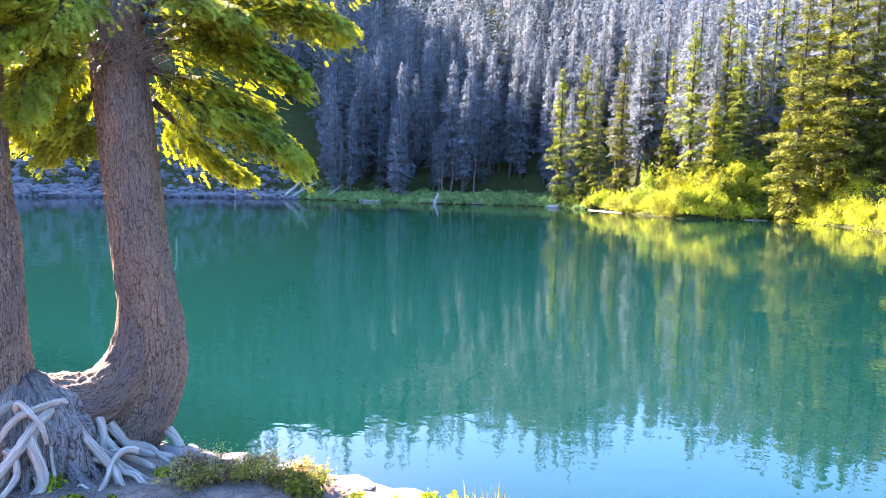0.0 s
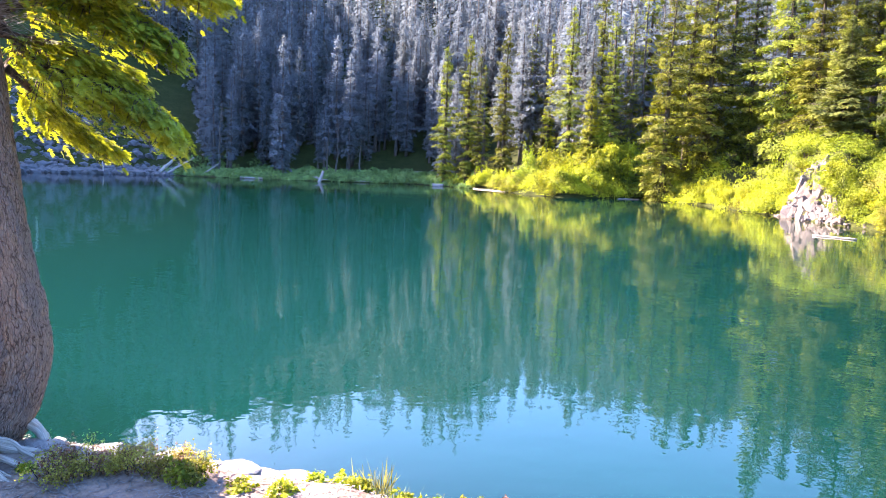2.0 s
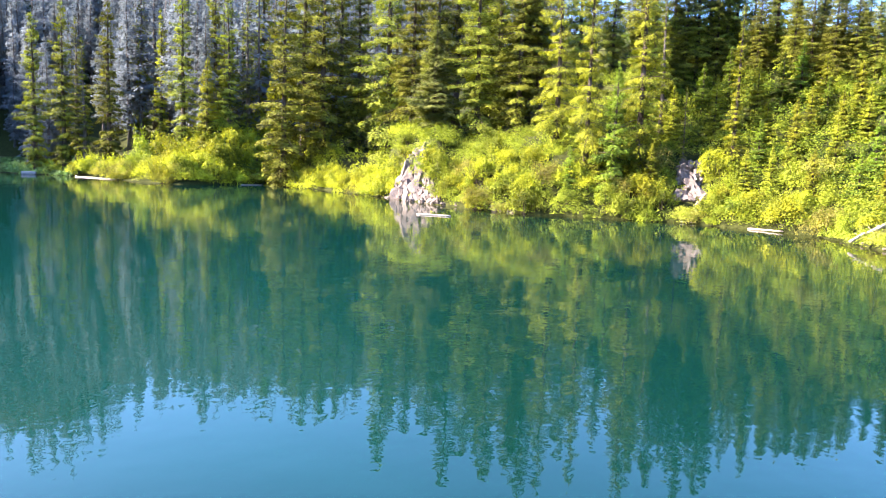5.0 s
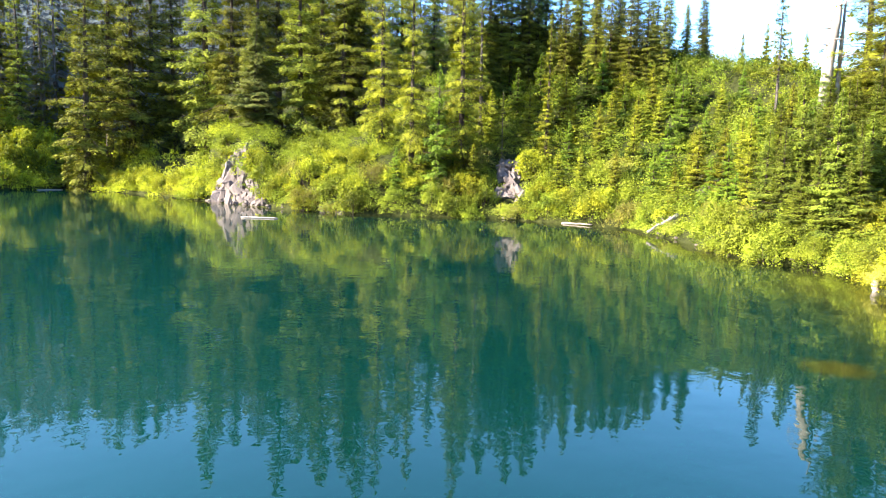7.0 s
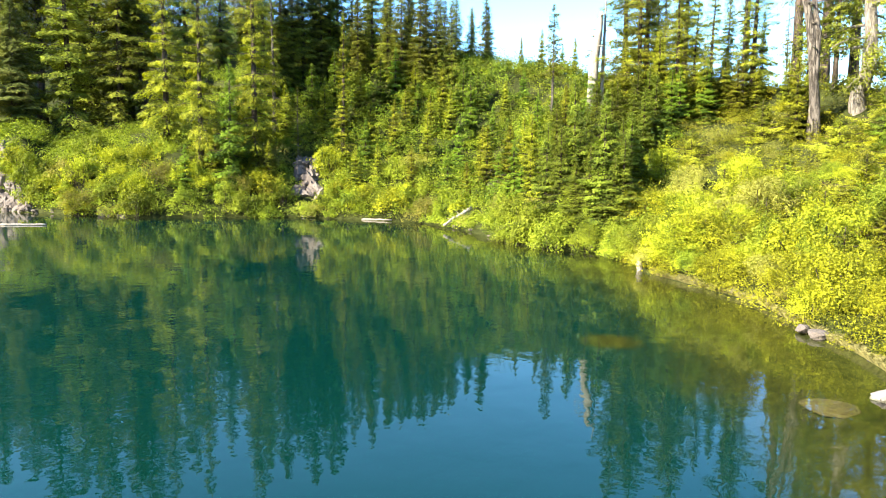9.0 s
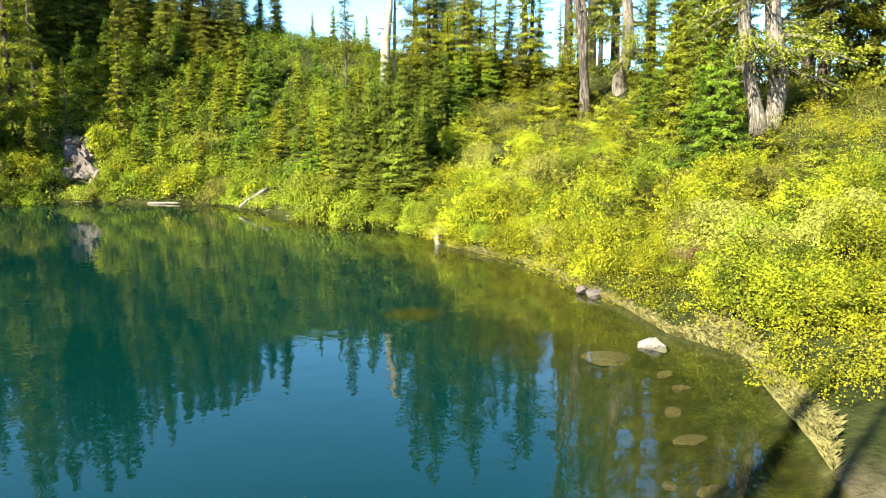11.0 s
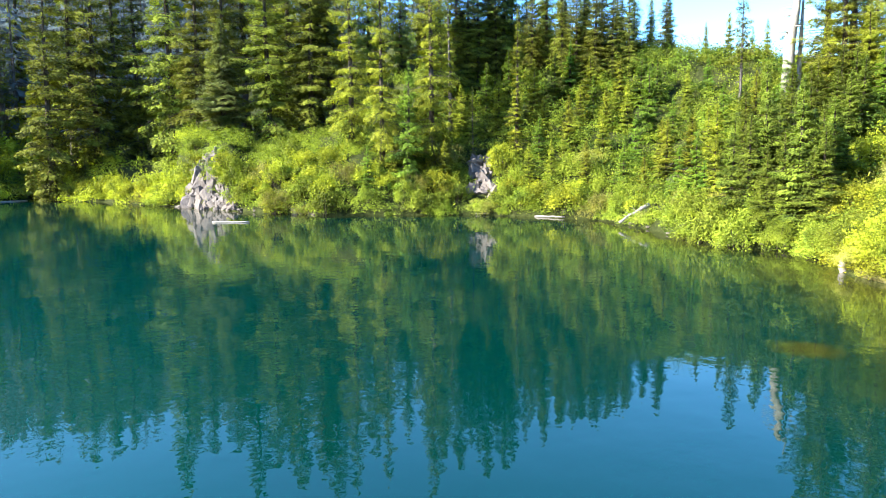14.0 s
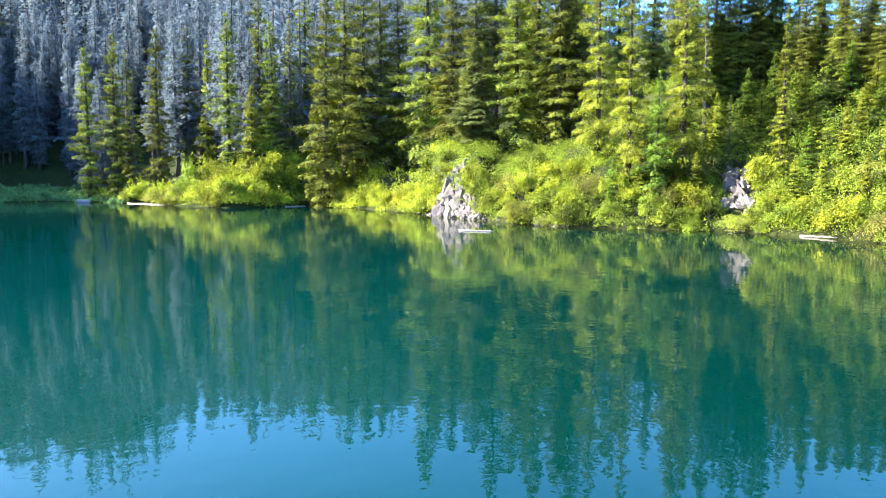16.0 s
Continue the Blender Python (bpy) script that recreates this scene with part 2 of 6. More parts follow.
def ground_material():
    m, nodes, links, bsdf = material("forest_ground")
    n1, n2 = noise_of(nodes, links, 0.35, 6.0, 0.65), noise_of(nodes, links, 4.0, 6.0, 0.7)
    soil = ramp_of(nodes, links, n2, [(0.3, (0.075, 0.050, 0.040)), (0.7, (0.30, 0.21, 0.165))])
    moss = ramp_of(nodes, links, n2, [(0.3, (0.009, 0.012, 0.004)), (0.7, (0.040, 0.047, 0.013))])
    sel = ramp_of(nodes, links, n1, [(0.40, (0, 0, 0)), (0.56, (1, 1, 1))])
    geo = nodes.new("ShaderNodeNewGeometry")
    away = nodes.new("ShaderNodeVectorMath")
    away.operation = "LENGTH"
    links.new(geo.outputs["Position"], away.inputs[0])
    trodden = nodes.new("ShaderNodeMapRange")
    trodden.inputs[1].default_value, trodden.inputs[2].default_value = 4.5, 7.0
    links.new(away.outputs["Value"], trodden.inputs[0])
    bare = mix_colour(nodes, links, trodden.outputs[0], (0, 0, 0), sel)
    duff = ramp_of(nodes, links, n2, [(0.3, (0.012, 0.014, 0.005)), (0.7, (0.050, 0.058, 0.016))])
    floor = mix_colour(nodes, links, trodden.outputs[0], soil, duff)
    land = mix_colour(nodes, links, bare, floor, moss)
    xyz = nodes.new("ShaderNodeSeparateXYZ")
    links.new(geo.outputs["Position"], xyz.inputs[0])
    edge = nodes.new("ShaderNodeMapRange")
    edge.inputs[1].default_value, edge.inputs[2].default_value = -0.14, 0.0
    links.new(xyz.outputs[2], edge.inputs[0])
    bed = ramp_of(nodes, links, n2, [(0.3, (0.00672, 0.00896, 0.00224)), (0.75, (0.0308, 0.03136, 0.00728))])
    links.new(mix_colour(nodes, links, edge.outputs[0], bed, land), bsdf.inputs["Base Color"])
    bsdf.inputs["Roughness"].default_value = 0.95
    bsdf.inputs["Specular IOR Level"].default_value = 0.05
    bump_on(nodes, links, bsdf, n2, 0.8, 0.08)
    return m


def water_material():
    """Glacial lake water: milky teal where deep, clear at the edge; a smooth mirror with slight ripples."""
    m, nodes, links, bsdf = material("lake_water")
    nodes.remove(bsdf)
    depth = nodes.new("ShaderNodeAttribute")
    depth.attribute_name = "depth"
    body = nodes.new("ShaderNodeBsdfDiffuse")
    body.inputs[0].default_value = (0.0005, 0.025, 0.022, 1)
    tone = nodes.new("ShaderNodeMapRange")
    tone.inputs[1].default_value, tone.inputs[2].default_value = 0.2, 2.4
    links.new(depth.outputs["Fac"], tone.inputs[0])
    silt = nodes.new("ShaderNodeMapRange")
    silt.interpolation_type = "SMOOTHSTEP"
    silt.inputs[1].default_value, silt.inputs[2].default_value = 4.3, 9.0
    links.new(depth.outputs["Fac"], silt.inputs[0])
    deep = mix_colour(nodes, links, silt.outputs[0], (0.0003, 0.0150, 0.0118), (0.0003, 0.0200, 0.0168))
    links.new(mix_colour(nodes, links, tone.outputs[0], (0.003, 0.017, 0.008), deep), body.inputs[0])
    clear = nodes.new("ShaderNodeBsdfTransparent")
    clear.inputs[0].default_value = (0.88, 0.94, 0.74, 1)
    turbid = nodes.new("ShaderNodeMapRange")
    turbid.interpolation_type = "SMOOTHSTEP"
    turbid.inputs[1].default_value, turbid.inputs[2].default_value = 0.0, 2.2
    links.new(depth.outputs["Fac"], turbid.inputs[0])
    inside = nodes.new("ShaderNodeMixShader")
    links.new(turbid.outputs[0], inside.inputs[0])
    links.new(clear.outputs[0], inside.inputs[1])
    links.new(body.outputs[0], inside.inputs[2])
    gloss = nodes.new("ShaderNodeBsdfGlossy")
    gloss.inputs["Roughness"].default_value = 0.005
    fres = nodes.new("ShaderNodeFresnel")
    fres.inputs[0].default_value = 1.37
    rip = noise_of(nodes, links, 1.6, 3.0, 0.55, (1, 1, 1))
    swell = noise_of(nodes, links, 0.25, 2.0, 0.5)
    add = nodes.new("ShaderNodeMath")
    add.operation = "MULTIPLY_ADD"
    links.new(swell, add.inputs[0])
    add.inputs[1].default_value = 2.0
    links.new(rip, add.inputs[2])
    b = nodes.new("ShaderNodeBump")
    b.inputs["Strength"].default_value, b.inputs["Distance"].default_value = 0.22, 0.02
    links.new(add.outputs[0], b.inputs["Height"])
    links.new(b.outputs[0], gloss.inputs["Normal"])
    links.new(b.outputs[0], fres.inputs["Normal"])
    top = nodes.new("ShaderNodeMixShader")
    links.new(fres.outputs[0], top.inputs[0])
    links.new(inside.outputs[0], top.inputs[1])
    links.new(gloss.outputs[0], top.inputs[2])
    links.new(top.outputs[0], nodes["Material Output"].inputs["Surface"])
    return m


# ---- geometry helpers ----
RNG = np.random.default_rng(7)


def mesh_of(name, verts, faces, mat, smooth=False):
    """A mesh from arrays: faces is an (n, 3) or (n, 4) array of vertex numbers."""
    verts, faces = np.asarray(verts, np.float32).reshape(-1, 3), np.asarray(faces, np.int32)
    me = bpy.data.meshes.new(name)
    n, k = faces.shape
    me.vertices.add(len(verts))
    me.vertices.foreach_set("co", verts.ravel())
    me.loops.add(n * k)
    me.loops.foreach_set("vertex_index", faces.ravel())
    me.polygons.add(n)
    me.polygons.foreach_set("loop_start", np.arange(0, n * k, k, dtype=np.int32))
    me.polygons.foreach_set("use_smooth", np.full(n, smooth))
    me.update(calc_edges=True)
    me.materials.append(mat)
    return me


def thing(name, label, category, group="", kind="", m=None):
    ob = tagged(new(name), label, category, group, kind)
    if m is not None:
        ob.matrix_basis = m
    return ob


def part(name, data, parent, label=""):
    ob = new(name, data)
    ob.parent = parent
    if label:
        ob["label"] = label
    return ob


def polar(az, dist):
    return dist * math.sin(radians(az)), dist * math.cos(radians(az))


def tube(points, radii, sides=8, rough=0.0, rng=RNG, ends=True):
    """A tapered tube along points, closed at both ends, with an uneven skin. Returns verts and quads."""
    p = np.asarray(points, float)
    r = np.asarray(radii, float)
    t = np.gradient(p, axis=0)
    t /= np.linalg.norm(t, axis=1, keepdims=True) + 1e-9
    ref = np.where(np.abs(t[:, 2:3]) > 0.9, [[1.0, 0, 0]], [[0, 0, 1.0]])
    u = np.cross(t, ref)
    u /= np.linalg.norm(u, axis=1, keepdims=True) + 1e-9
    for i in range(1, len(u)):
        u[i] = u[i - 1] - t[i] * (u[i - 1] @ t[i])
        u[i] /= np.linalg.norm(u[i]) + 1e-9
    v = np.cross(t, u)
    a = np.arange(sides) * 2 * math.pi / sides
    rad = r[:, None] * (1 + rough * rng.standard_normal((len(p), sides)))
    ring = p[:, None] + rad[..., None] * (np.cos(a)[None, :, None] * u[:, None] + np.sin(a)[None, :, None] * v[:, None])
    verts = np.concatenate([ring.reshape(-1, 3), p[:1], p[-1:]])
    quads = []
    n = len(p)
    for i in range(n - 1):
        for j in range(sides):
            k = (j + 1) % sides
            quads.append((i * sides + j, i * sides + k, (i + 1) * sides + k, (i + 1) * sides + j))
    e0, e1 = n * sides, n * sides + 1
    for j in range(sides if ends else 0):
        k = (j + 1) % sides
        quads.append((e0, k, j, j))
        quads.append((e1, (n - 1) * sides + j, (n - 1) * sides + k, (n - 1) * sides + k))
    return verts, np.array(quads)


def joined(pieces):
    vs, fs, o = [], [], 0
    for v, f in pieces:
        vs.append(np.asarray(v))
        fs.append(np.asarray(f) + o)
        o += len(v)
    return np.concatenate(vs), np.concatenate(fs)


def sprays(base, way, size, rng, fingers=1, spread=0.55, droop=0.15, slim=0.25, face=None):
    """Ragged sprays of slender pointed blades, each a skewed triangle. base, way: (n, 3); size: (n,)."""
    n = len(base)
    if face is not None:
        face = face / (np.linalg.norm(face, axis=1, keepdims=True) + 1e-9)
        way = way - face * (way * face).sum(1, keepdims=True) * 0.7
        way = way / (np.linalg.norm(way, axis=1, keepdims=True) + 1e-9)
    side = np.cross(way, rng.standard_normal((n, 3)) * 0.4 + ([0, 0, 1.0] if face is None else face))
    side /= np.linalg.norm(side, axis=1, keepdims=True) + 1e-9
    out = []
    for k in range(fingers):
        a = spread * (k - (fingers - 1) / 2) + rng.uniform(-0.2, 0.2, n)
        d = way * np.cos(a)[:, None] + side * np.sin(a)[:, None]
        d[:, 2] -= droop * rng.uniform(0.2, 1.4, n)
        w = np.cross(d, (np.cross(way, side) if face is None else face) + rng.standard_normal((n, 3)) * 0.25)
        w /= np.linalg.norm(w, axis=1, keepdims=True) + 1e-9
        ln = size * rng.uniform(0.7, 1.2, n)
        flip = rng.choice([-1.0, 1.0], n)
        wide = (ln * slim * 1.35 * flip)[:, None] * w
        out.append(np.stack([base - wide * 0.35, base + d * (ln * rng.uniform(0.35, 0.65, n))[:, None] + wide, base + d * ln[:, None] - wide * 0.3], 1))
    v = np.concatenate(out, 1).reshape(-1, 3)
    return v, np.arange(len(v)).reshape(-1, 3)


def conifer_parts(height, radius, bare, whorls, per, seed, dens=60, blade=0.2, sparse=0.0, bend=0.0, trunk_r=None, droop=0.32, slim=0.32, full=0.62, rough=0.3, flat=1.0, dead=0):
    """Trunk with limbs, and a crown of short needle tufts set in flat, drooping boughs of uneven length."""
    rng = np.random.default_rng(seed)
    tr = trunk_r or height * 0.0125 + 0.05
    hs = np.linspace(0, 1, 9)
    wob = np.cumsum(rng.standard_normal((9, 2)) * 0.003 * height, axis=0)
    pts = np.stack([wob[:, 0] * hs + bend * height * hs ** 2, wob[:, 1] * hs, hs * height * 0.985 - 0.4 * (hs == 0)], 1)
    rr = tr * (1 - hs) ** 0.85 + 0.012
    rr[0] *= 1.35
    limb = [tube(pts, rr, 8, 0.05, rng)]
    p1, p2, p3 = rng.uniform(0, 6.28, 3)
    at_all, way_all, size_all, face_all = [], [], [], []
    for w in range(whorls):
        h_ring = bare + (1 - bare) * (max(w + rng.uniform(-0.4, 0.4), 0.0) / whorls) ** 0.95
        a0 = rng.uniform(0, 6.28)
        for b in range(per):
            if rng.random() < sparse:
                continue
            h = min(max(h_ring + rng.uniform(-0.6, 0.6) * (1 - bare) / whorls, 0.02), 0.985)
            rel = min(max((h - bare) / (1 - bare), 0.0), 0.99)
            a = a0 + b * 2 * math.pi / per + rng.uniform(-0.4, 0.4)
            lump = 1 + rough * (math.sin(rel * 17 + p1 + 1.3 * math.sin(a + p2)) * 0.55 + 0.45 * math.sin(2 * a + rel * 31 + p3))
            prof = radius * ((1 - rel) ** full * (0.6 + 0.4 * min(1.0, rel * 4 + 0.25)) + 0.02)
            ln = max(prof * lump * rng.uniform(0.55, 1.15), 0.12)
            d = np.array([math.cos(a), math.sin(a), 0.0])
            e = np.array([-d[1], d[0], 0.0])
            up = 0.35 * rel - 0.10 * (1 - rel) + rng.uniform(-0.12, 0.12)
            base = np.array([np.interp(h, hs, pts[:, 0]), np.interp(h, hs, pts[:, 1]), h * height])
            fall = droop * (1.15 - rel)

            def axis(q):
                return base + d * (ln * q)[:, None] + np.array([0, 0, 1.0]) * (ln * (up * q - fall * q ** 2 + 0.08 * q ** 4))[:, None]
            if ln > 0.5:
                limb.append(tube(axis(np.array([0.0, 0.5, 0.97])), [0.010 + ln * 0.009, 0.008 + ln * 0.005, 0.003], 3, ends=False))
            n = int(dens * ln * rng.uniform(0.75, 1.25)) + 3
            q = 0.12 + 0.88 * rng.random(n) ** 0.7
            half = (0.30 * ln + 0.05) * np.minimum(1.0, (1.06 - q) * 2.2) ** 0.8 * flat
            lat = rng.uniform(-1, 1, n) * half
            at = axis(q) + e * lat[:, None] + d * (-0.35 * np.abs(lat))[:, None]
            at[:, 2] -= np.abs(lat) * rng.uniform(0.1, 0.6, n) + rng.random(n) * blade * 1.3
            sg = np.sign(lat)
            way = d * 0.75 + e * (sg * rng.uniform(0.3, 1.1, n))[:, None]
            way[:, 2] = rng.uniform(-0.65, 0.12, n) + 0.35 * rel
            at_all.append(at)
            way_all.append(way / np.linalg.norm(way, axis=1, keepdims=True))
            size_all.append(blade * rng.uniform(0.6, 1.3, n) * (1.0 - 0.35 * rel))
            face_all.append(d * 0.55 + e * (sg * 0.2)[:, None] + rng.standard_normal((n, 3)) * 0.3 + [0, 0, 1.0])
    for _ in range(dead):
        h = rng.uniform(0.04, bare + 0.12) * height
        a, ln = rng.uniform(0, 6.28), rng.uniform(0.3, 0.55) * radius
        o = np.array([np.interp(h / height, hs, pts[:, 0]), np.interp(h / height, hs, pts[:, 1]), h])
        d = np.array([math.cos(a), math.sin(a), -0.25])
        limb.append(tube([o, o + d * ln * 0.5, o + d * ln + [0, 0, -0.12]], [0.03, 0.018, 0.005], 3, ends=False))
    nt = 24
    hq = rng.uniform(0.93, 0.992, nt)
    at_all.append(np.stack([np.interp(hq, hs, pts[:, 0]), np.interp(hq, hs, pts[:, 1]), height * hq], 1))
    wv = rng.standard_normal((nt, 3)) * [0.8, 0.8, 0.2] + [0, 0, 0.5]
    way_all.append(wv / np.linalg.norm(wv, axis=1, keepdims=True))
    size_all.append(np.full(nt, 0.012 * height + 0.05))
    face_all.append(rng.standard_normal((nt, 3)) * [1, 1, 0.4])
    crown = sprays(np.concatenate(at_all), np.concatenate(way_all), np.concatenate(size_all), rng, 1, slim=slim, face=np.concatenate(face_all))
    return joined(limb), crown


def conifer(name, label, spec, mat, wood, group, m):
    limb, crown = conifer_parts(**spec)
    t = thing(name, label, "tree", group, m=m)
    part("trunk", mesh_of("trunk", *limb, wood, True), t)
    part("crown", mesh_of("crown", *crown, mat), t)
    return t


def shrub_parts(seed, leaves=420, lobes=5, leaf=0.13, flat=0.8, fingers=2, shoots=26):
    """A bush of about one metre radius: many small leafy lobes over a few stems, and leafy shoots that stick out of it."""
    rng = np.random.default_rng(seed)
    n = lobes * 2
    a, e = rng.uniform(0, 6.28, n), np.arcsin(rng.uniform(0.0, 1.0, n))
    far = rng.uniform(0.35, 0.78, n)
    c = np.stack([np.cos(a) * np.cos(e) * far, np.sin(a) * np.cos(e) * far, 0.12 + np.sin(e) * far * 0.9], 1)
    c = np.concatenate([[[0, 0, 0.42]], c])
    r = np.concatenate([[0.42], rng.uniform(0.15, 0.36, n)])
    k = rng.choice(len(c), leaves, p=r ** 2 / (r ** 2).sum())
    d = rng.standard_normal((leaves, 3))
    d /= np.linalg.norm(d, axis=1, keepdims=True)
    d[:, 2] = np.where(d[:, 2] < -0.3, -d[:, 2], d[:, 2])
    rad = r[k] * rng.uniform(0.72, 1.14, leaves)
    p = c[k] + d * rad[:, None] * [1, 1, flat]
    w = d + rng.standard_normal((leaves, 3)) * 0.6 + [0, 0, 0.25]
    # shoots
    m = leaves // 6
    sb = c[rng.integers(0, len(c), shoots)]
    sd = sb * [1, 1, 0.3] + rng.standard_normal((shoots, 3)) * 0.35 + [0, 0, 0.75]
    sd /= np.linalg.norm(sd, axis=1, keepdims=True)
    j, u = rng.integers(0, shoots, m), rng.uniform(0.2, 1.0, m)
    p[:m] = sb[j] + sd[j] * (u * rng.uniform(0.45, 0.62, shoots)[j])[:, None] + rng.standard_normal((m, 3)) * 0.035
    w[:m] = sd[j] * 0.6 + rng.standard_normal((m, 3)) * 0.7
    d[:m] = sd[j] * 0.3 + rng.standard_normal((m, 3)) * 0.5 + [0, 0, 0.5]
    p[:, 2] = np.maximum(p[:, 2], 0.02)
    w /= np.linalg.norm(w, axis=1, keepdims=True)
    leafs = sprays(p, w, np.full(leaves, leaf) * rng.uniform(0.6, 1.4, leaves), rng, fingers, 0.9, 0.1, 0.5, face=d + [0, 0, 0.35] + rng.standard_normal((leaves, 3)) * 0.2)
    stems = []
    for i in range(0, len(c), 2):
        stems.append(tube([(c[i][0] * 0.2, c[i][1] * 0.2, -0.15), (c[i][0] * 0.6, c[i][1] * 0.6, c[i][2] * 0.5), tuple(c[i] + [0, 0, r[i] * 0.6])], [0.022, 0.015, 0.005], 4))
    return joined(stems), leafs


def boulder(seed, squash=(1, 1, 0.7), n=3, rough=0.16):
    """A worn, faceted stone of about one metre radius."""
    bm = bmesh.new()
    bmesh.ops.create_icosphere(bm, subdivisions=n, radius=1.0)
    rng = np.random.default_rng(seed)
    cuts = rng.standard_normal((9, 3))
    cuts /= np.linalg.norm(cuts, axis=1, keepdims=True)
    lim = rng.uniform(0.62, 0.95, 9)
    for v in bm.verts:
        co = np.array(v.co)
        for cdir, l in zip(cuts, lim):
            e = co @ cdir - l
            if e > 0:
                co = co - cdir * e * 0.9
        co = co * (1 + rough * noise.noise(Vector(co) * 2.1 + Vector((seed, 0, 0))))
        v.co = Vector(co * squash)
    me = bpy.data.meshes.new("stone")
    bm.to_mesh(me)
    bm.free()
    return me


# ---- the land ----
SHORE = [(6.8, -1.9), (8.2, -1.8), (9.6, -1.8), (10.6, -0.9), (12.1, -0.4), (13.5, 0.3), (16.2, 1.5), (18.6, 3.7), (19.8, 4.9),
         (22.4, 5.8), (24.0, 7.4), (24.0, 9.4), (25.8, 12.0), (29.6, 15.6), (33.0, 20.2), (33.0, 24.5), (32.6, 28.6), (29.7, 32.2),
         (27.0, 35.5), (25.8, 42.0), (26.3, 50.0), (26.7, 62.0), (26.9, 72.0), (24.6, 84.0), (20.5, 83.0), (13.2, 81.0), (9.4, 91.0),
         (6.5, 103.0), (1.5, 111.0), (-6.0, 121.0), (-14.0, 118.0), (-24.0, 117.0), (-36.0, 119.0), (-52.0, 120.0), (-63.0, 108.0),
         (-72.0, 84.0), (-78.0, 50.0), (-66.0, 22.0), (-40.0, 10.0), (-18.0, 8.5), (-8.0, 7.2), (-4.6, 5.6), (-2.6, 4.45),
         (-0.9, 4.03), (0.5, 3.66), (1.75, 3.0), (2.6, 2.15), (3.12, 0.9), (3.65, -1.0), (5.4, -1.9)]


def shore_distance(x, y):
    """Metres from the waterline: positive on land, negative over the lake."""
    best = np.full(x.shape, 1e9)
    inside = np.zeros(x.shape, bool)
    for (ax, ay), (bx, by) in zip(SHORE, SHORE[1:] + SHORE[:1]):
        dx, dy = bx - ax, by - ay
        t = np.clip(((x - ax) * dx + (y - ay) * dy) / (dx * dx + dy * dy), 0, 1)
        best = np.minimum(best, np.hypot(x - ax - t * dx, y - ay - t * dy))
        if abs(dy) > 1e-9:
            inside ^= ((ay > y) != (by > y)) & (x < ax + (y - ay) / dy * dx)
    return np.where(inside, -best, best)


def waves(x, y, scale, seed):
    """Smooth unevenness between about -1 and 1."""
    rng = np.random.default_rng(seed)
    out = 0
    for k in range(7):
        a, f, p = rng.uniform(0, 6.28), rng.uniform(0.6, 1.9) / scale, rng.uniform(0, 6.28)
        out = out + np.sin((x * math.cos(a) + y * math.sin(a)) * f * 6.28 + p)
    return out / 4


# azimuth: foot of the slope (m), its rise, rise beyond, height of the crest
# Rows -58 and -46: unseen ridge added to shade the far shore.
SLOPES = [(-180, 3, 0.35, 0.30, 14), (-110, 6, 0.3, 0.35, 40), (-80, 10, 0.2, 0.45, 150), (-58, 12, 0.15, 0.66, 300), (-46, 12, 0.12, 0.68, 300), (-30, 8, 0.15, 0.62, 215), (-22, 16, 0.05, 0.55, 156), (-15, 22, 0.05, 0.55, 134),
          (-8, 28, 0.06, 0.55, 120), (2, 20, 0.10, 0.54, 108), (8, 6, 0.40, 0.42, 92), (12, 6, 0.55, 0.42, 84), (22, 6, 0.62, 0.40, 62), (25.5, 6, 0.5, 0.38, 50), (26.8, 2.7, 1.85, 0.34, 42), (29.6, 2.7, 1.85, 0.34, 36), (30.6, 4, 0.9, 0.34, 34),
          (34, 4, 0.85, 0.34, 24), (45, 4, 0.80, 0.60, 18), (52, 4, 0.85, 0.75, 14.5), (58, 4, 0.85, 0.80, 12.2), (65, 4, 0.65, 0.80, 10.6), (75, 4, 0.55, 0.62, 8.4), (83, 3, 0.46, 0.56, 7.4), (90, 3, 0.42, 0.52, 6.6),
          (101, 3, 0.22, 0.48, 5.2), (112, 3, 0.2, 0.40, 5.0), (135, 3, 0.35, 0.30, 9), (180, 3, 0.35, 0.30, 14)]


# stones under the shallow water: place and half-widths
SUNKEN = [(11.15, 3.14, 0.46, 0.40), (9.9, 0.0, 0.58, 0.30), (7.1, -0.86, 0.21, 0.15), (5.85, -0.95, 0.24, 0.18), (6.7, 0.0, 0.13, 0.10),
          (7.9, -0.75, 0.13, 0.10), (8.6, -0.9, 0.12, 0.09), (6.3, -0.6, 0.09, 0.08), (9.2, -0.75, 0.14, 0.10)]


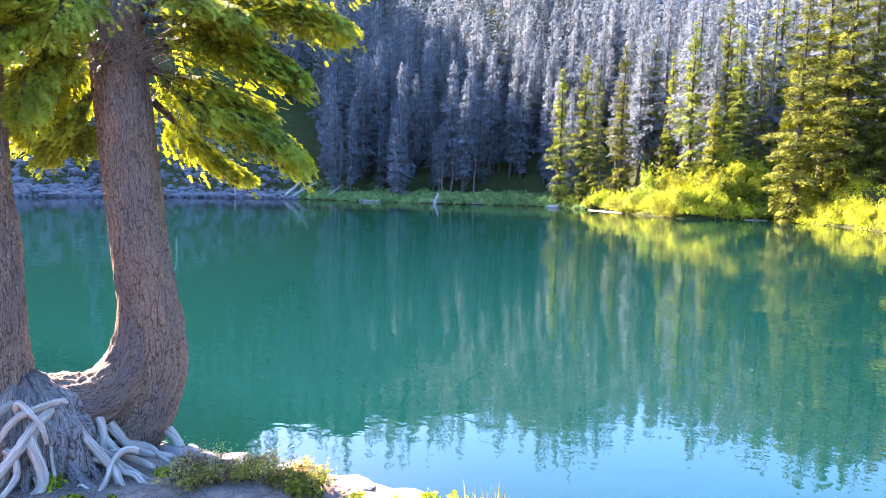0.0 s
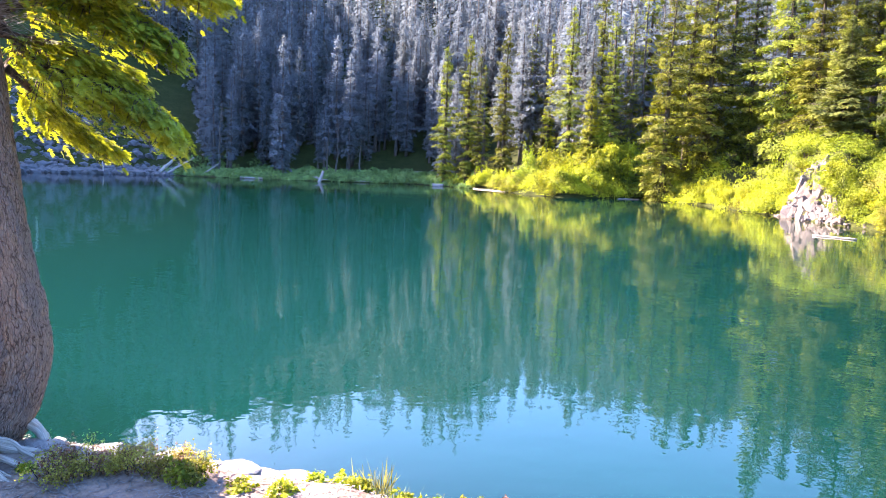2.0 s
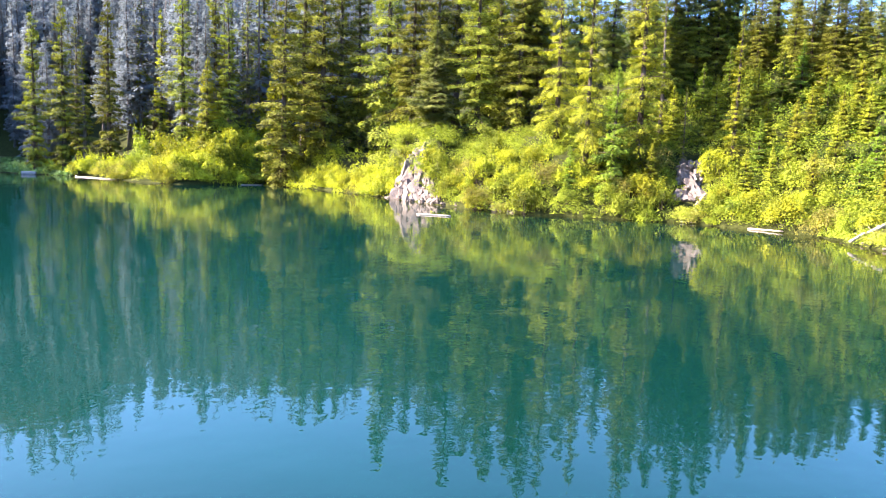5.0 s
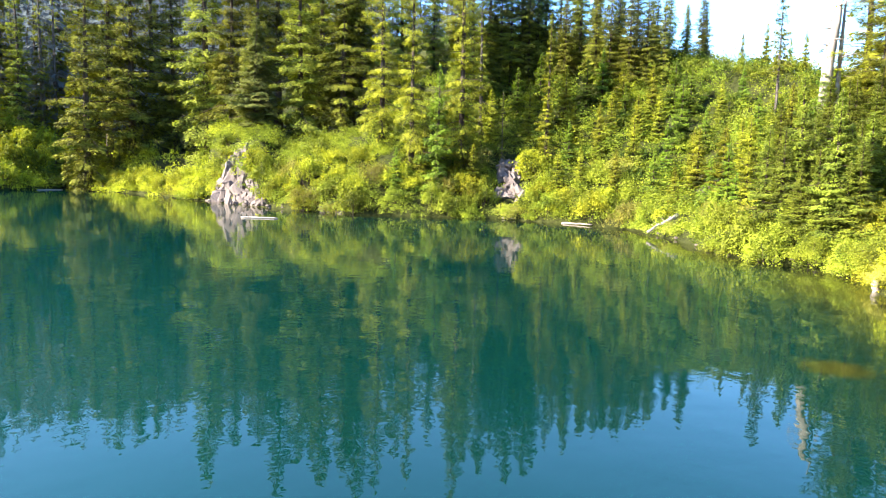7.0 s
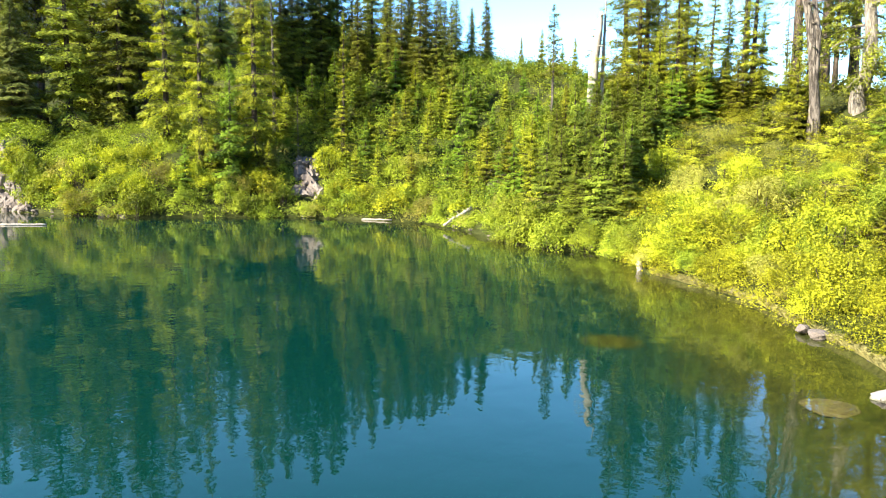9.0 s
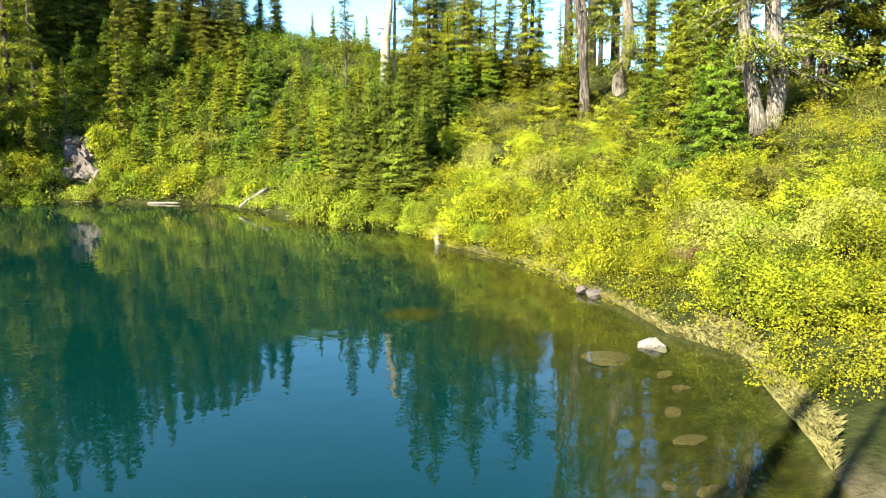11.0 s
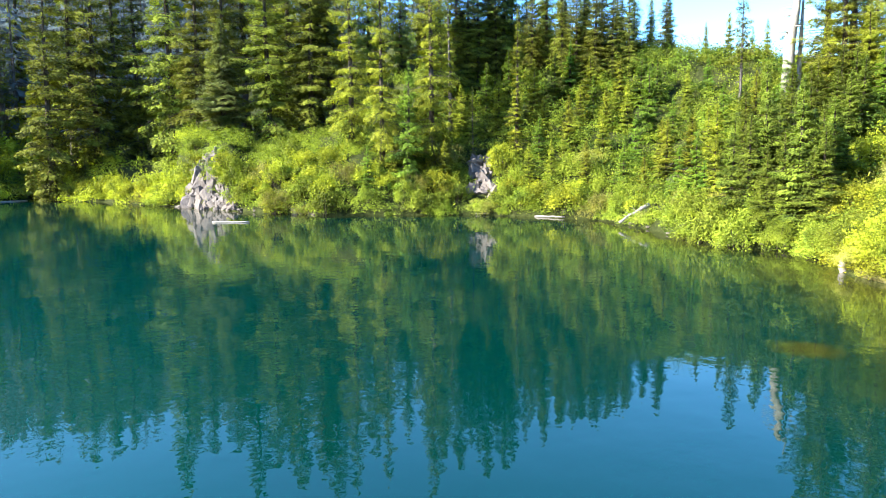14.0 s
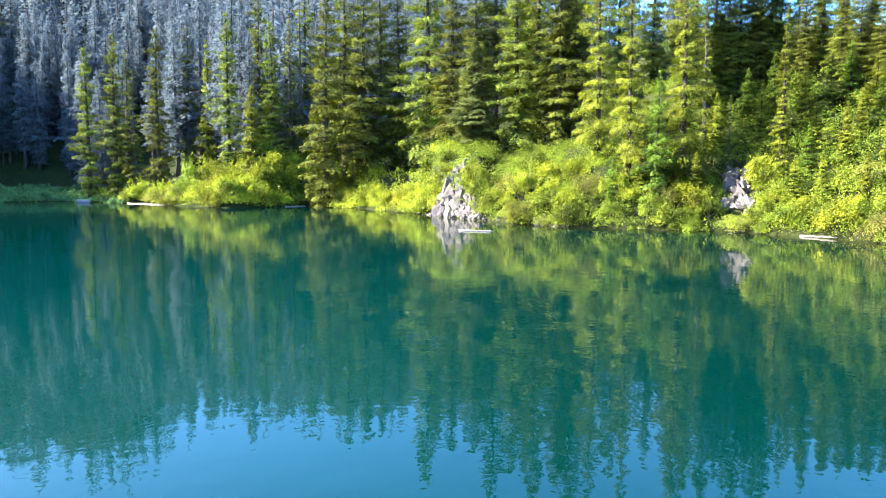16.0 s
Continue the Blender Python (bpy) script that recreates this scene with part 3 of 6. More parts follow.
def land(x, y):
    x, y = np.asarray(x, float), np.asarray(y, float)
    d = shore_distance(x, y)
    az, r = np.degrees(np.arctan2(x, y)), np.hypot(x, y)
    tab = np.array(SLOPES, float).T
    d1, s1, s2, top = (np.interp(az, tab[0], row) for row in tab[1:])
    dl = np.maximum(d, 0)
    foot = np.minimum(dl, d1) * s1
    up = np.maximum(dl - d1, 0) * s2
    z = foot + up
    crest = np.maximum(top, 0.1)
    z = np.where(z < crest * 0.8, z, crest * (0.8 + 0.2 * np.tanh((z - crest * 0.8) / (crest * 0.2))))
    z = z * (1 + 0.10 * waves(x, y, 60, 3) * np.clip(dl / 40, 0, 1)) + 0.28 * waves(x, y, 5, 5) * np.clip(dl / 4, 0, 1) * np.clip(r / 10 - 0.6, 0, 1)
    # the low bank on which the camera stands
    k = 2.2 + (np.interp(az, [-180, -60, 60, 85, 100, 180], [2.2, 2.2, 2.2, 1.2, 0.45, 2.2]) - 2.2) * np.clip((r - 3) / 2, 0, 1)
    bank = 1.10 * (1 - np.exp(-dl * k * 3.2)) + 0.03 * waves(x, y, 0.9, 8)
    near = np.clip((11 - r) / 5, 0, 1) * np.clip(np.where(az > 70, (112 - az) / 10, 1) + np.where(az > 112, 1, 0) * np.clip((az - 112) / 25, 0, 1), 0, 1)
    near = np.where(r < 5.5, 1, np.where((az > 80) & (az < 112), near * np.clip((7.5 - r) / 2, 0, 1), near))
    z = z * (1 - near) + bank * near
    # lake bed
    deep = -d
    bed_slope = np.interp(az, [-180, -12, 0, 12, 40, 62, 78, 90, 100, 106, 180], [3.0, 0.4, 0.3, 0.5, 0.6, 0.75, 0.5, 0.2, 0.14, 0.8, 3.0])
    bed_slope = bed_slope + (3.0 - bed_slope) * np.clip((np.interp(az, [42, 66], [34, 9.5]) - r) / np.interp(az, [42, 66], [8, 4.5]), 0, 1) * np.clip((98 - az) / 36, 0, 1) ** 1.2
    bed = -np.minimum(deep * bed_slope + np.maximum(deep - 9, 0) * 0.25, np.interp(az, [-180, 14, 38, 110, 180], [9, 9, 4.4, 4.4, 9])) - 0.02 * waves(x, y, 1.5, 9)
    return np.where(d >= 0, z, bed)


def land_at(x, y):
    return float(land(np.array([x]), np.array([y]))[0])


def polar_sheet(az, radii):
    a, r = np.meshgrid(np.radians(az), radii, indexing="ij")
    x, y = r * np.sin(a), r * np.cos(a)
    na, nr = a.shape
    i, j = np.meshgrid(np.arange(na), np.arange(nr - 1), indexing="ij")
    i2 = (i + 1) % na
    f = np.stack([i * nr + j, i * nr + j + 1, i2 * nr + j + 1, i2 * nr + j], -1).reshape(-1, 4)
    return x.ravel(), y.ravel(), f


az_all = np.concatenate([np.arange(-180, -46, 2.0), np.arange(-46, 114, 0.5), np.arange(114, 180, 2.0)])
radii = np.concatenate([np.linspace(0.002, 3, 30)[:-1], 3 * (1600 / 3) ** np.linspace(0, 1, 200)])
gx, gy, gf = polar_sheet(az_all, radii)
gx, gy = gx + 0.03, gy + 0.02
gz = land(gx, gy)
ground = new("ground", mesh_of("ground", np.stack([gx, gy, gz], 1), gf[:, ::-1], ground_material(), True))
tagged(ground, "mossy forest soil rising from the lake into slopes", "ground", kind="structure")

wr = np.concatenate([np.linspace(1.0, 3, 12)[:-1], 3 * 56 ** np.linspace(0, 1, 150)])
wx, wy, wf = polar_sheet(az_all, wr)
bedz = land(wx, wy)
keep = (bedz[wf] < 0.12).any(1)
water = new("lake_water", mesh_of("lake_water", np.stack([wx, wy, np.zeros_like(wx)], 1), wf[keep][:, ::-1], water_material(), True))
for sx, sy, sa, sb in SUNKEN:
    bedz = np.maximum(bedz, -0.25 - 1.1 * (np.hypot(wx - sx, wy - sy) / (1.1 * sa)) ** 2)
water.data.attributes.new("depth", "FLOAT", "POINT").data.foreach_set("value", np.maximum(-bedz, 0).astype(np.float32))
water.visible_shadow = False
tagged(water, "still turquoise glacial lake water mirroring the forest", "lake", kind="structure")


def stand(az, dist, scale=1.0, turn=0.0, lean=0.0, sink=0.05, wide=1.0):
    x, y = polar(az, dist)
    return pose(x, y, land_at(x, y) - sink, lean, 0, turn) @ Matrix.Diagonal((scale * wide, scale * wide, scale, 1))


def height_for(az, dist, top_el):
    x, y = polar(az, dist)
    return dist * math.tan(radians(top_el)) + EYE - land_at(x, y)


def last_water(az):
    d = np.linspace(5, 190, 900)
    over = np.nonzero(shore_distance(d * math.sin(radians(az)), d * math.cos(radians(az))) < 0)[0]
    if not len(over):
        return 8.0
    d = np.linspace(d[over[-1]], d[over[-1]] + 0.21, 43)
    over = np.nonzero(shore_distance(d * math.sin(radians(az)), d * math.cos(radians(az))) < 0)[0]
    return d[over[-1]]


# ---- trees that stand singly ----
KINDS = {
    "tall": dict(spec=dict(height=20, radius=2.35, bare=0.07, whorls=41, per=6, seed=11, sparse=0.10, dens=134, blade=0.18, slim=0.27, dead=14), mat=NEEDLES, wood=BARK, name="fir_tree",
                 label="tall sunlit fir with drooping green boughs by the lake"),
    "dense": dict(spec=dict(height=20, radius=3.0, bare=0.05, whorls=41, per=7, seed=23, sparse=0.06, dens=125, blade=0.19, slim=0.27, rough=0.35), mat=NEEDLES, wood=BARK, name="fir_tree",
                  label="broad dense dark green fir on the lake shore"),
    "bright": dict(spec=dict(height=18, radius=2.6, bare=0.04, whorls=34, per=6, seed=29, sparse=0.14, dens=125, blade=0.18, slim=0.27, rough=0.5), mat=NEEDLES_SUNLIT, wood=BARK, name="fir_tree",
                   label="fir above the slope with full sun put into its colour"),
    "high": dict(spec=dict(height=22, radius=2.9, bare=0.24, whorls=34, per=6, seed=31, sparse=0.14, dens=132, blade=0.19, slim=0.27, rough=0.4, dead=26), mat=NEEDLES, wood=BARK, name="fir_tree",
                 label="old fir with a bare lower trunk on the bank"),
    "narrow": dict(spec=dict(height=18, radius=1.35, bare=0.03, whorls=36, per=6, seed=47, sparse=0.1, dens=156, blade=0.16, slim=0.27, full=0.5, rough=0.45), mat=NEEDLES_SUNLIT, wood=BARK, name="fir_tree",
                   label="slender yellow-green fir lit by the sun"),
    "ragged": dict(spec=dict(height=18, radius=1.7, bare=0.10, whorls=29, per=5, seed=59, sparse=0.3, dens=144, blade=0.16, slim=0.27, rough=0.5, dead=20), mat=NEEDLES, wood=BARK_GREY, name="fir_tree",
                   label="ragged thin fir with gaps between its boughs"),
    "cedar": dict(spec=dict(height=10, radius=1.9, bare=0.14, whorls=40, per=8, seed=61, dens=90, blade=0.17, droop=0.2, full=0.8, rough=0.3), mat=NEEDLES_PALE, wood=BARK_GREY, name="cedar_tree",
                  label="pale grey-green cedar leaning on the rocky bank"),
    "young": dict(spec=dict(height=6, radius=1.25, bare=0.0, whorls=24, per=7, seed=71, sparse=0.04, dens=168, blade=0.12, slim=0.34, droop=0.22, full=0.8, rough=0.25), mat=NEEDLES_SUNLIT, wood=BARK, name="young_fir",
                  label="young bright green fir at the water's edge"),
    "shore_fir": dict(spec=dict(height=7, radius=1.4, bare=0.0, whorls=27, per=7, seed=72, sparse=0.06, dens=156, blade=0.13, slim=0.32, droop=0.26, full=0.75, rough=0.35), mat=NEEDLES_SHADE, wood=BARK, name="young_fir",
                      label="young fir at the water's edge, its green darkened as in shade"),
    "sapling": dict(spec=dict(height=6, radius=1.5, bare=0.0, whorls=21, per=7, seed=73, sparse=0.08, dens=156, blade=0.125, slim=0.34, droop=0.18, full=0.9, rough=0.4), mat=NEEDLES_GREEN, wood=BARK, name="young_fir",
                    label="fresh green young fir with spreading layered boughs"),
    "low": dict(spec=dict(height=2.0, radius=1.5, bare=0.0, whorls=12, per=8, seed=77, sparse=0.08, dens=150, blade=0.085, droop=0.12, full=0.9, rough=0.4, slim=0.36), mat=NEEDLES_SUNLIT, wood=BARK, name="young_hemlock",
                label="low spreading yellow-green hemlock on the near slope"),
    "bare": dict(spec=dict(height=10, radius=1.1, bare=0.42, whorls=22, per=5, seed=83, sparse=0.2, dens=80, blade=0.16, trunk_r=0.13, rough=0.5, dead=16), mat=NEEDLES, wood=BARK_GREY, name="fir_tree",
                 label="half-dead fir with a bare pale lower trunk"),
    "back": dict(spec=dict(height=20, radius=3.1, bare=0.06, whorls=32, per=6, seed=24, sparse=0.05, dens=101, blade=0.24, slim=0.27, rough=0.35), mat=NEEDLES, wood=BARK, name="fir_tree",
                 label="dark green fir standing in the woods behind the shore"),
    "far_tall": dict(spec=dict(height=20, radius=1.95, bare=0.07, whorls=32, per=6, seed=12, sparse=0.18, dens=115, blade=0.23, slim=0.27, full=0.42, rough=0.6, dead=10), mat=NEEDLES, wood=BARK, name="fir_tree",
                     label="slim sunlit fir on the wooded point"),
}
made_first = {}


def tree(kind, az, dist, height, turn=None, lean=0.0, wide=1.0):
    if dist > 57 and kind == "dense":
        kind = "back"
    if dist > 86 and kind == "tall":
        kind = "far_tall"
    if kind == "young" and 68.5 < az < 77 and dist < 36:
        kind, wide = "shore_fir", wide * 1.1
    elif kind == "young" and int(az * 10) % 3 == 0:
        kind = "sapling"
    k = KINDS[kind]
    turn = (az * 77 + dist * 31) % 360 if turn is None else turn
    m = stand(az, dist, height / k["spec"]["height"], turn, lean, 0.1, wide)
    if kind not in made_first:
        made_first[kind] = conifer(k["name"], k["label"], k["spec"], k["mat"], k["wood"], "conifers round the lake", m)
        made_first[kind].matrix_basis = m
        return made_first[kind]
    src = made_first[kind]
    c = copy_thing(src, Matrix.Identity(4))
    c.matrix_basis = m
    return c


# kind, azimuth, distance, elevation of the tip
SHORE_TREES = [
    ("young", 9.2, 93, 1.5), ("young", 8.3, 96, 0.8), ("young", 10.6, 91, 1.0), ("young", 12.9, 88, 2.2), ("young", 15.3, 88, 2.4), ("young", 19.4, 84, 2.0),
    ("tall", 0.1, 119, 9.7), ("tall", 1.9, 116, 10.7), ("ragged", 3.2, 114, 8.6), ("tall", 4.8, 110, 11.4), ("ragged", 2.7, 122, 9.9),
    ("tall", 7.0, 118, 12.0), ("narrow", 8.3, 112, 11.0), ("tall", 9.9, 96, 12.9), ("young", 11.6, 90, 7.8), ("tall", 13.2, 96, 12.5), ("ragged", 14.6, 98, 13.0), ("tall", 12.2, 104, 14.5),
    ("dense", 17.3, 84, 14.8), ("high", 18.8, 90, 17.5), ("dense", 20.3, 88, 17.0), ("tall", 15.8, 104, 16.5), ("tall", 21.7, 98, 17.2),
    ("dense", 23.2, 88, 15.5), ("dense", 27.4, 74, 18), ("dense", 29.4, 72, 18), ("dense", 32.6, 64, 19), ("dense", 34.2, 68, 21), ("dense", 35.9, 63, 20), ("high", 37.4, 64, 22), ("dense", 40.5, 66, 18.5), ("dense", 43.0, 68, 17.5), ("dense", 45.0, 64, 18),
    ("high", 88.9, 34, 19.0), ("young", 86.6, 30, 8.8), ("young", 92.4, 24, 7.2), ("young", 96.0, 19, 6.4), ("young", 98.4, 19.5, 8.2), ("dense", 94.6, 36, 15), ("dense", 96.8, 34, 17), ("tall", 99.0, 30, 19), ("dense", 102.6, 34, 17), ("dense", 105.8, 32, 18),
    ("tall", 94.8, 27, 18.5), ("dense", 96.3, 25, 17.5), ("young", 94.4, 22, 10.5), ("young", 97.2, 21, 9.0), ("high", 104.5, 24, 30), ("dense", 107.5, 26, 26), ("tall", 110.5, 24, 24),
]
for kind, az, dist, tip_el in SHORE_TREES:
    tree(kind, az, dist, max(height_for(az, dist, tip_el), 1.5))


def slope_distance(az, base_el):
    """How far out along an azimuth the rising bank reaches an elevation."""
    far = np.linspace(0.3, 60, 400) + last_water(az)
    x, y = far * math.sin(radians(az)), far * math.cos(radians(az))
    up = np.degrees(np.arctan2(land(x, y) - EYE, far))
    k = np.nonzero(up >= base_el)[0]
    return float(far[k[0]]) if len(k) else float(far[np.argmax(up)])


# kind, azimuth, elevation of the foot and of the tip, breadth
SLOPE_TREES = [
    ("dense", 25.5, 0.6, 21, 0.9), ("cedar", 29.2, 2.5, 11.6, 1.35), ("high", 30.9, 3.2, 22, 1.0), ("tall", 33.3, 3.6, 20, 1.0), ("high", 36.6, 3.4, 19, 1.0),
    ("bright", 39, 1.6, 20, 0.8), ("bright", 41.4, 0, 19, 0.66), ("young", 43.5, -1.6, 8.8, 0.8), ("bright", 45.4, -0.2, 21, 0.78), ("ragged", 46.9, 2.6, 15, 0.9), ("ragged", 48.7, 0.6, 7, 0.8), ("narrow", 52.2, 0.2, 12.8, 0.9),
    ("dense", 47.4, 6.2, 19, 0.9), ("high", 49.2, 6.4, 18, 1.0), ("dense", 50.6, 6.8, 16.5, 0.9), ("high", 53, 8, 17, 0.8), ("young", 42.4, -1, 4, 1.0), ("young", 40.2, -1.6, 2.2, 1.2), ("young", 46.4, -1.8, 2.6, 1.2),
    ("dense", 56.9, 6.6, 15.2, 1.0), ("dense", 58.3, 6.4, 14.9, 1.0), ("dense", 59.6, 6.8, 14.3, 1.0), ("dense", 60.9, 7, 13.8, 0.9), ("tall", 57.6, 9, 15.1, 1.1), ("tall", 60.3, 9, 14.2, 1.1), ("young", 58, 4.6, 9, 1.2), ("young", 60.2, 4.6, 8.8, 1.2), ("young", 61.8, 5, 9, 1.2), ("tall", 54.2, 10, 16, 1.0), ("dense", 51.8, 8, 18, 1.0), ("ragged", 62.5, 9.2, 13, 0.8), ("dense", 63.8, 9.2, 13, 0.6), ("ragged", 55.6, 9, 14.5, 0.8),
    ("young", 62.4, 2.2, 8.2, 0.95), ("young", 56.3, 1.2, 6, 1.0), ("young", 59, 0.4, 4.9, 1.1), ("young", 63.4, -0.4, 4, 1.1), ("young", 57.7, -1.4, 2.4, 1.1), ("young", 60.6, -1.8, 2.6, 1.1), ("young", 61.5, -0.2, 4.4, 0.9), ("young", 55, -1.2, 2.6, 1.1), ("young", 58.2, 4, 7.4, 1.0),
    ("bare", 68.9, 4.4, 13.2, 1.0), ("young", 68, 8.8, 11.4, 0.8), ("young", 70.6, 8.2, 10.7, 0.8), ("young", 66.4, 9, 10.8, 0.7), ("young", 69.6, 8.4, 10.2, 0.8),
    ("bright", 75.5, 4, 17, 1.15), ("young", 77, 4, 11, 1.2), ("bright", 78.3, 4.6, 15.5, 1.1), ("bright", 79.5, 5, 13, 1.2), ("bright", 80.7, 4.6, 14.6, 1.1), ("bright", 77.3, 5.6, 14.5, 1.1), ("young", 76.3, 3, 8.5, 1.3), ("young", 78, 3.4, 8.4, 1.3), ("young", 80.2, 4.2, 9.4, 1.3), ("young", 82.6, 4.2, 8.8, 1.3), ("young", 75.2, 1.6, 7, 1.2), ("ragged", 82.9, 5, 15.5, 0.9), ("young", 81.7, 4.6, 9.2, 1.1), ("young", 79, 4, 8, 1.2), ("young", 83.9, 4.8, 8.2, 1.2), ("young", 74.6, 4, 9.5, 1.0),
    ("tall", 76.8, 7, 16, 0.9), ("dense", 81.8, 6.6, 14, 0.8), ("tall", 84.2, 6.4, 12, 0.8), ("ragged", 85.8, 6.2, 12, 0.8),
    ("young", 68.6, -4, 4.4, 0.9), ("young", 70.8, -3.2, 7.8, 0.85), ("young", 73.1, -4.6, 6.9, 0.85), ("young", 72.1, -4.6, 3, 1.0), ("young", 74.5, -1.8, 4.8, 1.0), ("young", 76, 0.6, 6.8, 1.0), ("young", 67.3, -3.3, 2.7, 1.0), ("young", 69.7, -4.1, 4.2, 0.9), ("young", 66, -2.8, 3, 1.0), ("young", 64.8, -2.5, 2, 1.1), ("young", 71.6, -0.5, 5.8, 0.9), ("young", 73.9, -4.9, 1.8, 1.2),
    ("young", 50.8, 3, 7.6, 1.2), ("young", 53.6, 4, 8.6, 1.2), ("young", 55.2, 5, 9.2, 1.2), ("young", 54.4, 2, 6, 1.3), ("young", 49.8, 4.5, 8.6, 1.2), ("young", 56.4, 5.8, 10, 1.1), ("young", 51.6, 5.5, 9.6, 1.1), ("dense", 53.4, 7, 15, 0.9), ("dense", 55.8, 7.4, 15.5, 0.9), ("young", 47.8, 2.6, 7, 1.2), ("young", 45.9, 3.6, 8, 1.2), ("tall", 50, 7, 20, 1.0), ("dense", 46.2, 5, 18, 1.0), ("dense", 48.3, 6, 17, 1.0), ("dense", 51.2, 7.5, 19, 0.9), ("young", 57.2, 3.2, 6.8, 1.2), ("young", 59.2, 3, 6.6, 1.2), ("young", 60.8, 3, 7, 1.1), ("young", 65.2, 4.6, 7.6, 1.1), ("young", 66.6, 5.4, 8.4, 1.1), ("young", 63, 5, 8.6, 1.1),
    ("young", 84.8, 3.4, 5.2, 1.1), ("young", 54, 0.6, 4.6, 1.1), ("young", 53.2, -1.6, 2.4, 1.2), ("young", 64.2, 2, 5.6, 1.1), ("young", 66.8, 0.4, 4.8, 1.1), ("young", 67.8, 2.4, 6.6, 1.0), ("young", 70, 2.4, 7.2, 1.1), ("young", 72.4, 1.6, 7.6, 1.1), ("young", 73.6, 1, 7.4, 1.1), ("young", 75.2, -0.6, 4.4, 1.2), ("young", 71, -4.4, 1.6, 1.3), ("young", 69, -3.8, 1.2, 1.3), ("young", 66.6, -3, 0.8, 1.3), ("young", 62.2, -2.4, 1.2, 1.2), ("young", 72.7, -4.8, 1.4, 1.3), ("young", 73.8, -4.2, 4.4, 1.0), ("young", 65.4, 0.8, 4.2, 0.9),
]
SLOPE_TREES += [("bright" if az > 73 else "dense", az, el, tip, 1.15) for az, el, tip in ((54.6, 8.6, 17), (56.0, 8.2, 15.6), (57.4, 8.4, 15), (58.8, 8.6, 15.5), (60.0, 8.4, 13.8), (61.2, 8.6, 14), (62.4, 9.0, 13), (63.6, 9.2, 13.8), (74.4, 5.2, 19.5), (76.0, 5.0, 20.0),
                (78.8, 5.6, 19.5), (83.6, 5.6, 17.0), (87.2, 6.0, 13.0), (92.6, 4.6, 15.0), (95.4, 4.0, 16.0), (98.0, 3.4, 15.0))]
SLOPE_TREES += [("young", az, el, tip, 1.25) for az, el, tip in ((72.0, 3.6, 8.4), (74.0, 2.0, 7.6), (75.4, 2.6, 8.6), (76.8, 2.2, 7.8), (78.6, 3.6, 8.4), (80.4, 4.0, 8.8), (74.6, -4.4, 3.2), (75.2, -2.6, 5.2), (72.6, -2.0, 5.6), (71.2, -2.8, 4.8), (69.4, -1.0, 5.8),
                (67.4, -1.2, 5.0), (65.6, -2.0, 4.2), (63.8, -1.6, 4.0), (86.0, 5.0, 8.6), (93.6, 3.0, 7.6), (96.6, 2.2, 7.0), (99.4, -1.0, 3.4), (98.6, 0.6, 5.0), (102.4, -3.4, 0.6))]
SLOPE_TREES += [("low", az, el, el + rise, 1.0) for az, el, rise in ((79.6, 0.6, 3.2), (82.0, -2.2, 3.0), (84.4, 2.6, 3.2), (86.2, -0.6, 3.4), (87.4, 3.6, 2.8), (88.8, -4.2, 3.2), (89.4, 1.4, 3.2), (91.2, -1.6, 3.6), (92.0, 3.0, 3.2), (92.6, -5.8, 3.4), (93.8, 0.6, 3.4),
                (95.0, -3.4, 3.6), (95.6, 2.4, 3.4), (96.8, -0.8, 3.6), (97.6, -6.2, 3.6), (98.8, -3.0, 4.0), (100.6, -5.0, 4.0), (101.4, -1.6, 4.0), (103.0, -6.6, 4.4), (104.6, -2.6, 4.4), (90.2, -7.4, 2.8), (85.0, -4.8, 2.8))]
for kind, az, base_el, tip_el, wide in SLOPE_TREES:
    d = slope_distance(az, base_el)
    tree(kind, az, d, max(height_for(az, d, tip_el), 1.2), wide=wide)

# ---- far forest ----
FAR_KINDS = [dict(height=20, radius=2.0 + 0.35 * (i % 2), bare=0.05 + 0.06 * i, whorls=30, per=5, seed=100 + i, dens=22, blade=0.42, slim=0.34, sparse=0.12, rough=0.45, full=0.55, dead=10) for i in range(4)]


def far_places():
    """Feet and heights of the trees of the far forest: those by the shore first, then those up the mountainside."""
    r = np.random.default_rng(5)
    n = 16000
    az = r.uniform(-46, 46, n)
    d = np.where(r.random(n) < 0.45, r.uniform(150, 390, n), 62 + 190 * r.random(n) ** 1.2)
    x, y = d * np.sin(np.radians(az)), d * np.cos(np.radians(az))
    inland, z = shore_distance(x, y), land(x, y)
    least = np.where(az > 26, 15.0, np.where((az > -12) & (az < -1), 26.0, 11.0))
    ok = (inland > least) & ~((az < -19) & (inland < 60) & (r.random(n) < 0.9)) & ~((az > 22) & ((d > 260) | (d < 112))) & ~((az < -22) & (r.random(n) < 0.45))
    h = r.uniform(13, 27, n) * np.where(r.random(n) < 0.3, 0.75, 1.0)
    return np.stack([x, y, z, h, inland, az], 1)[ok][:2000]


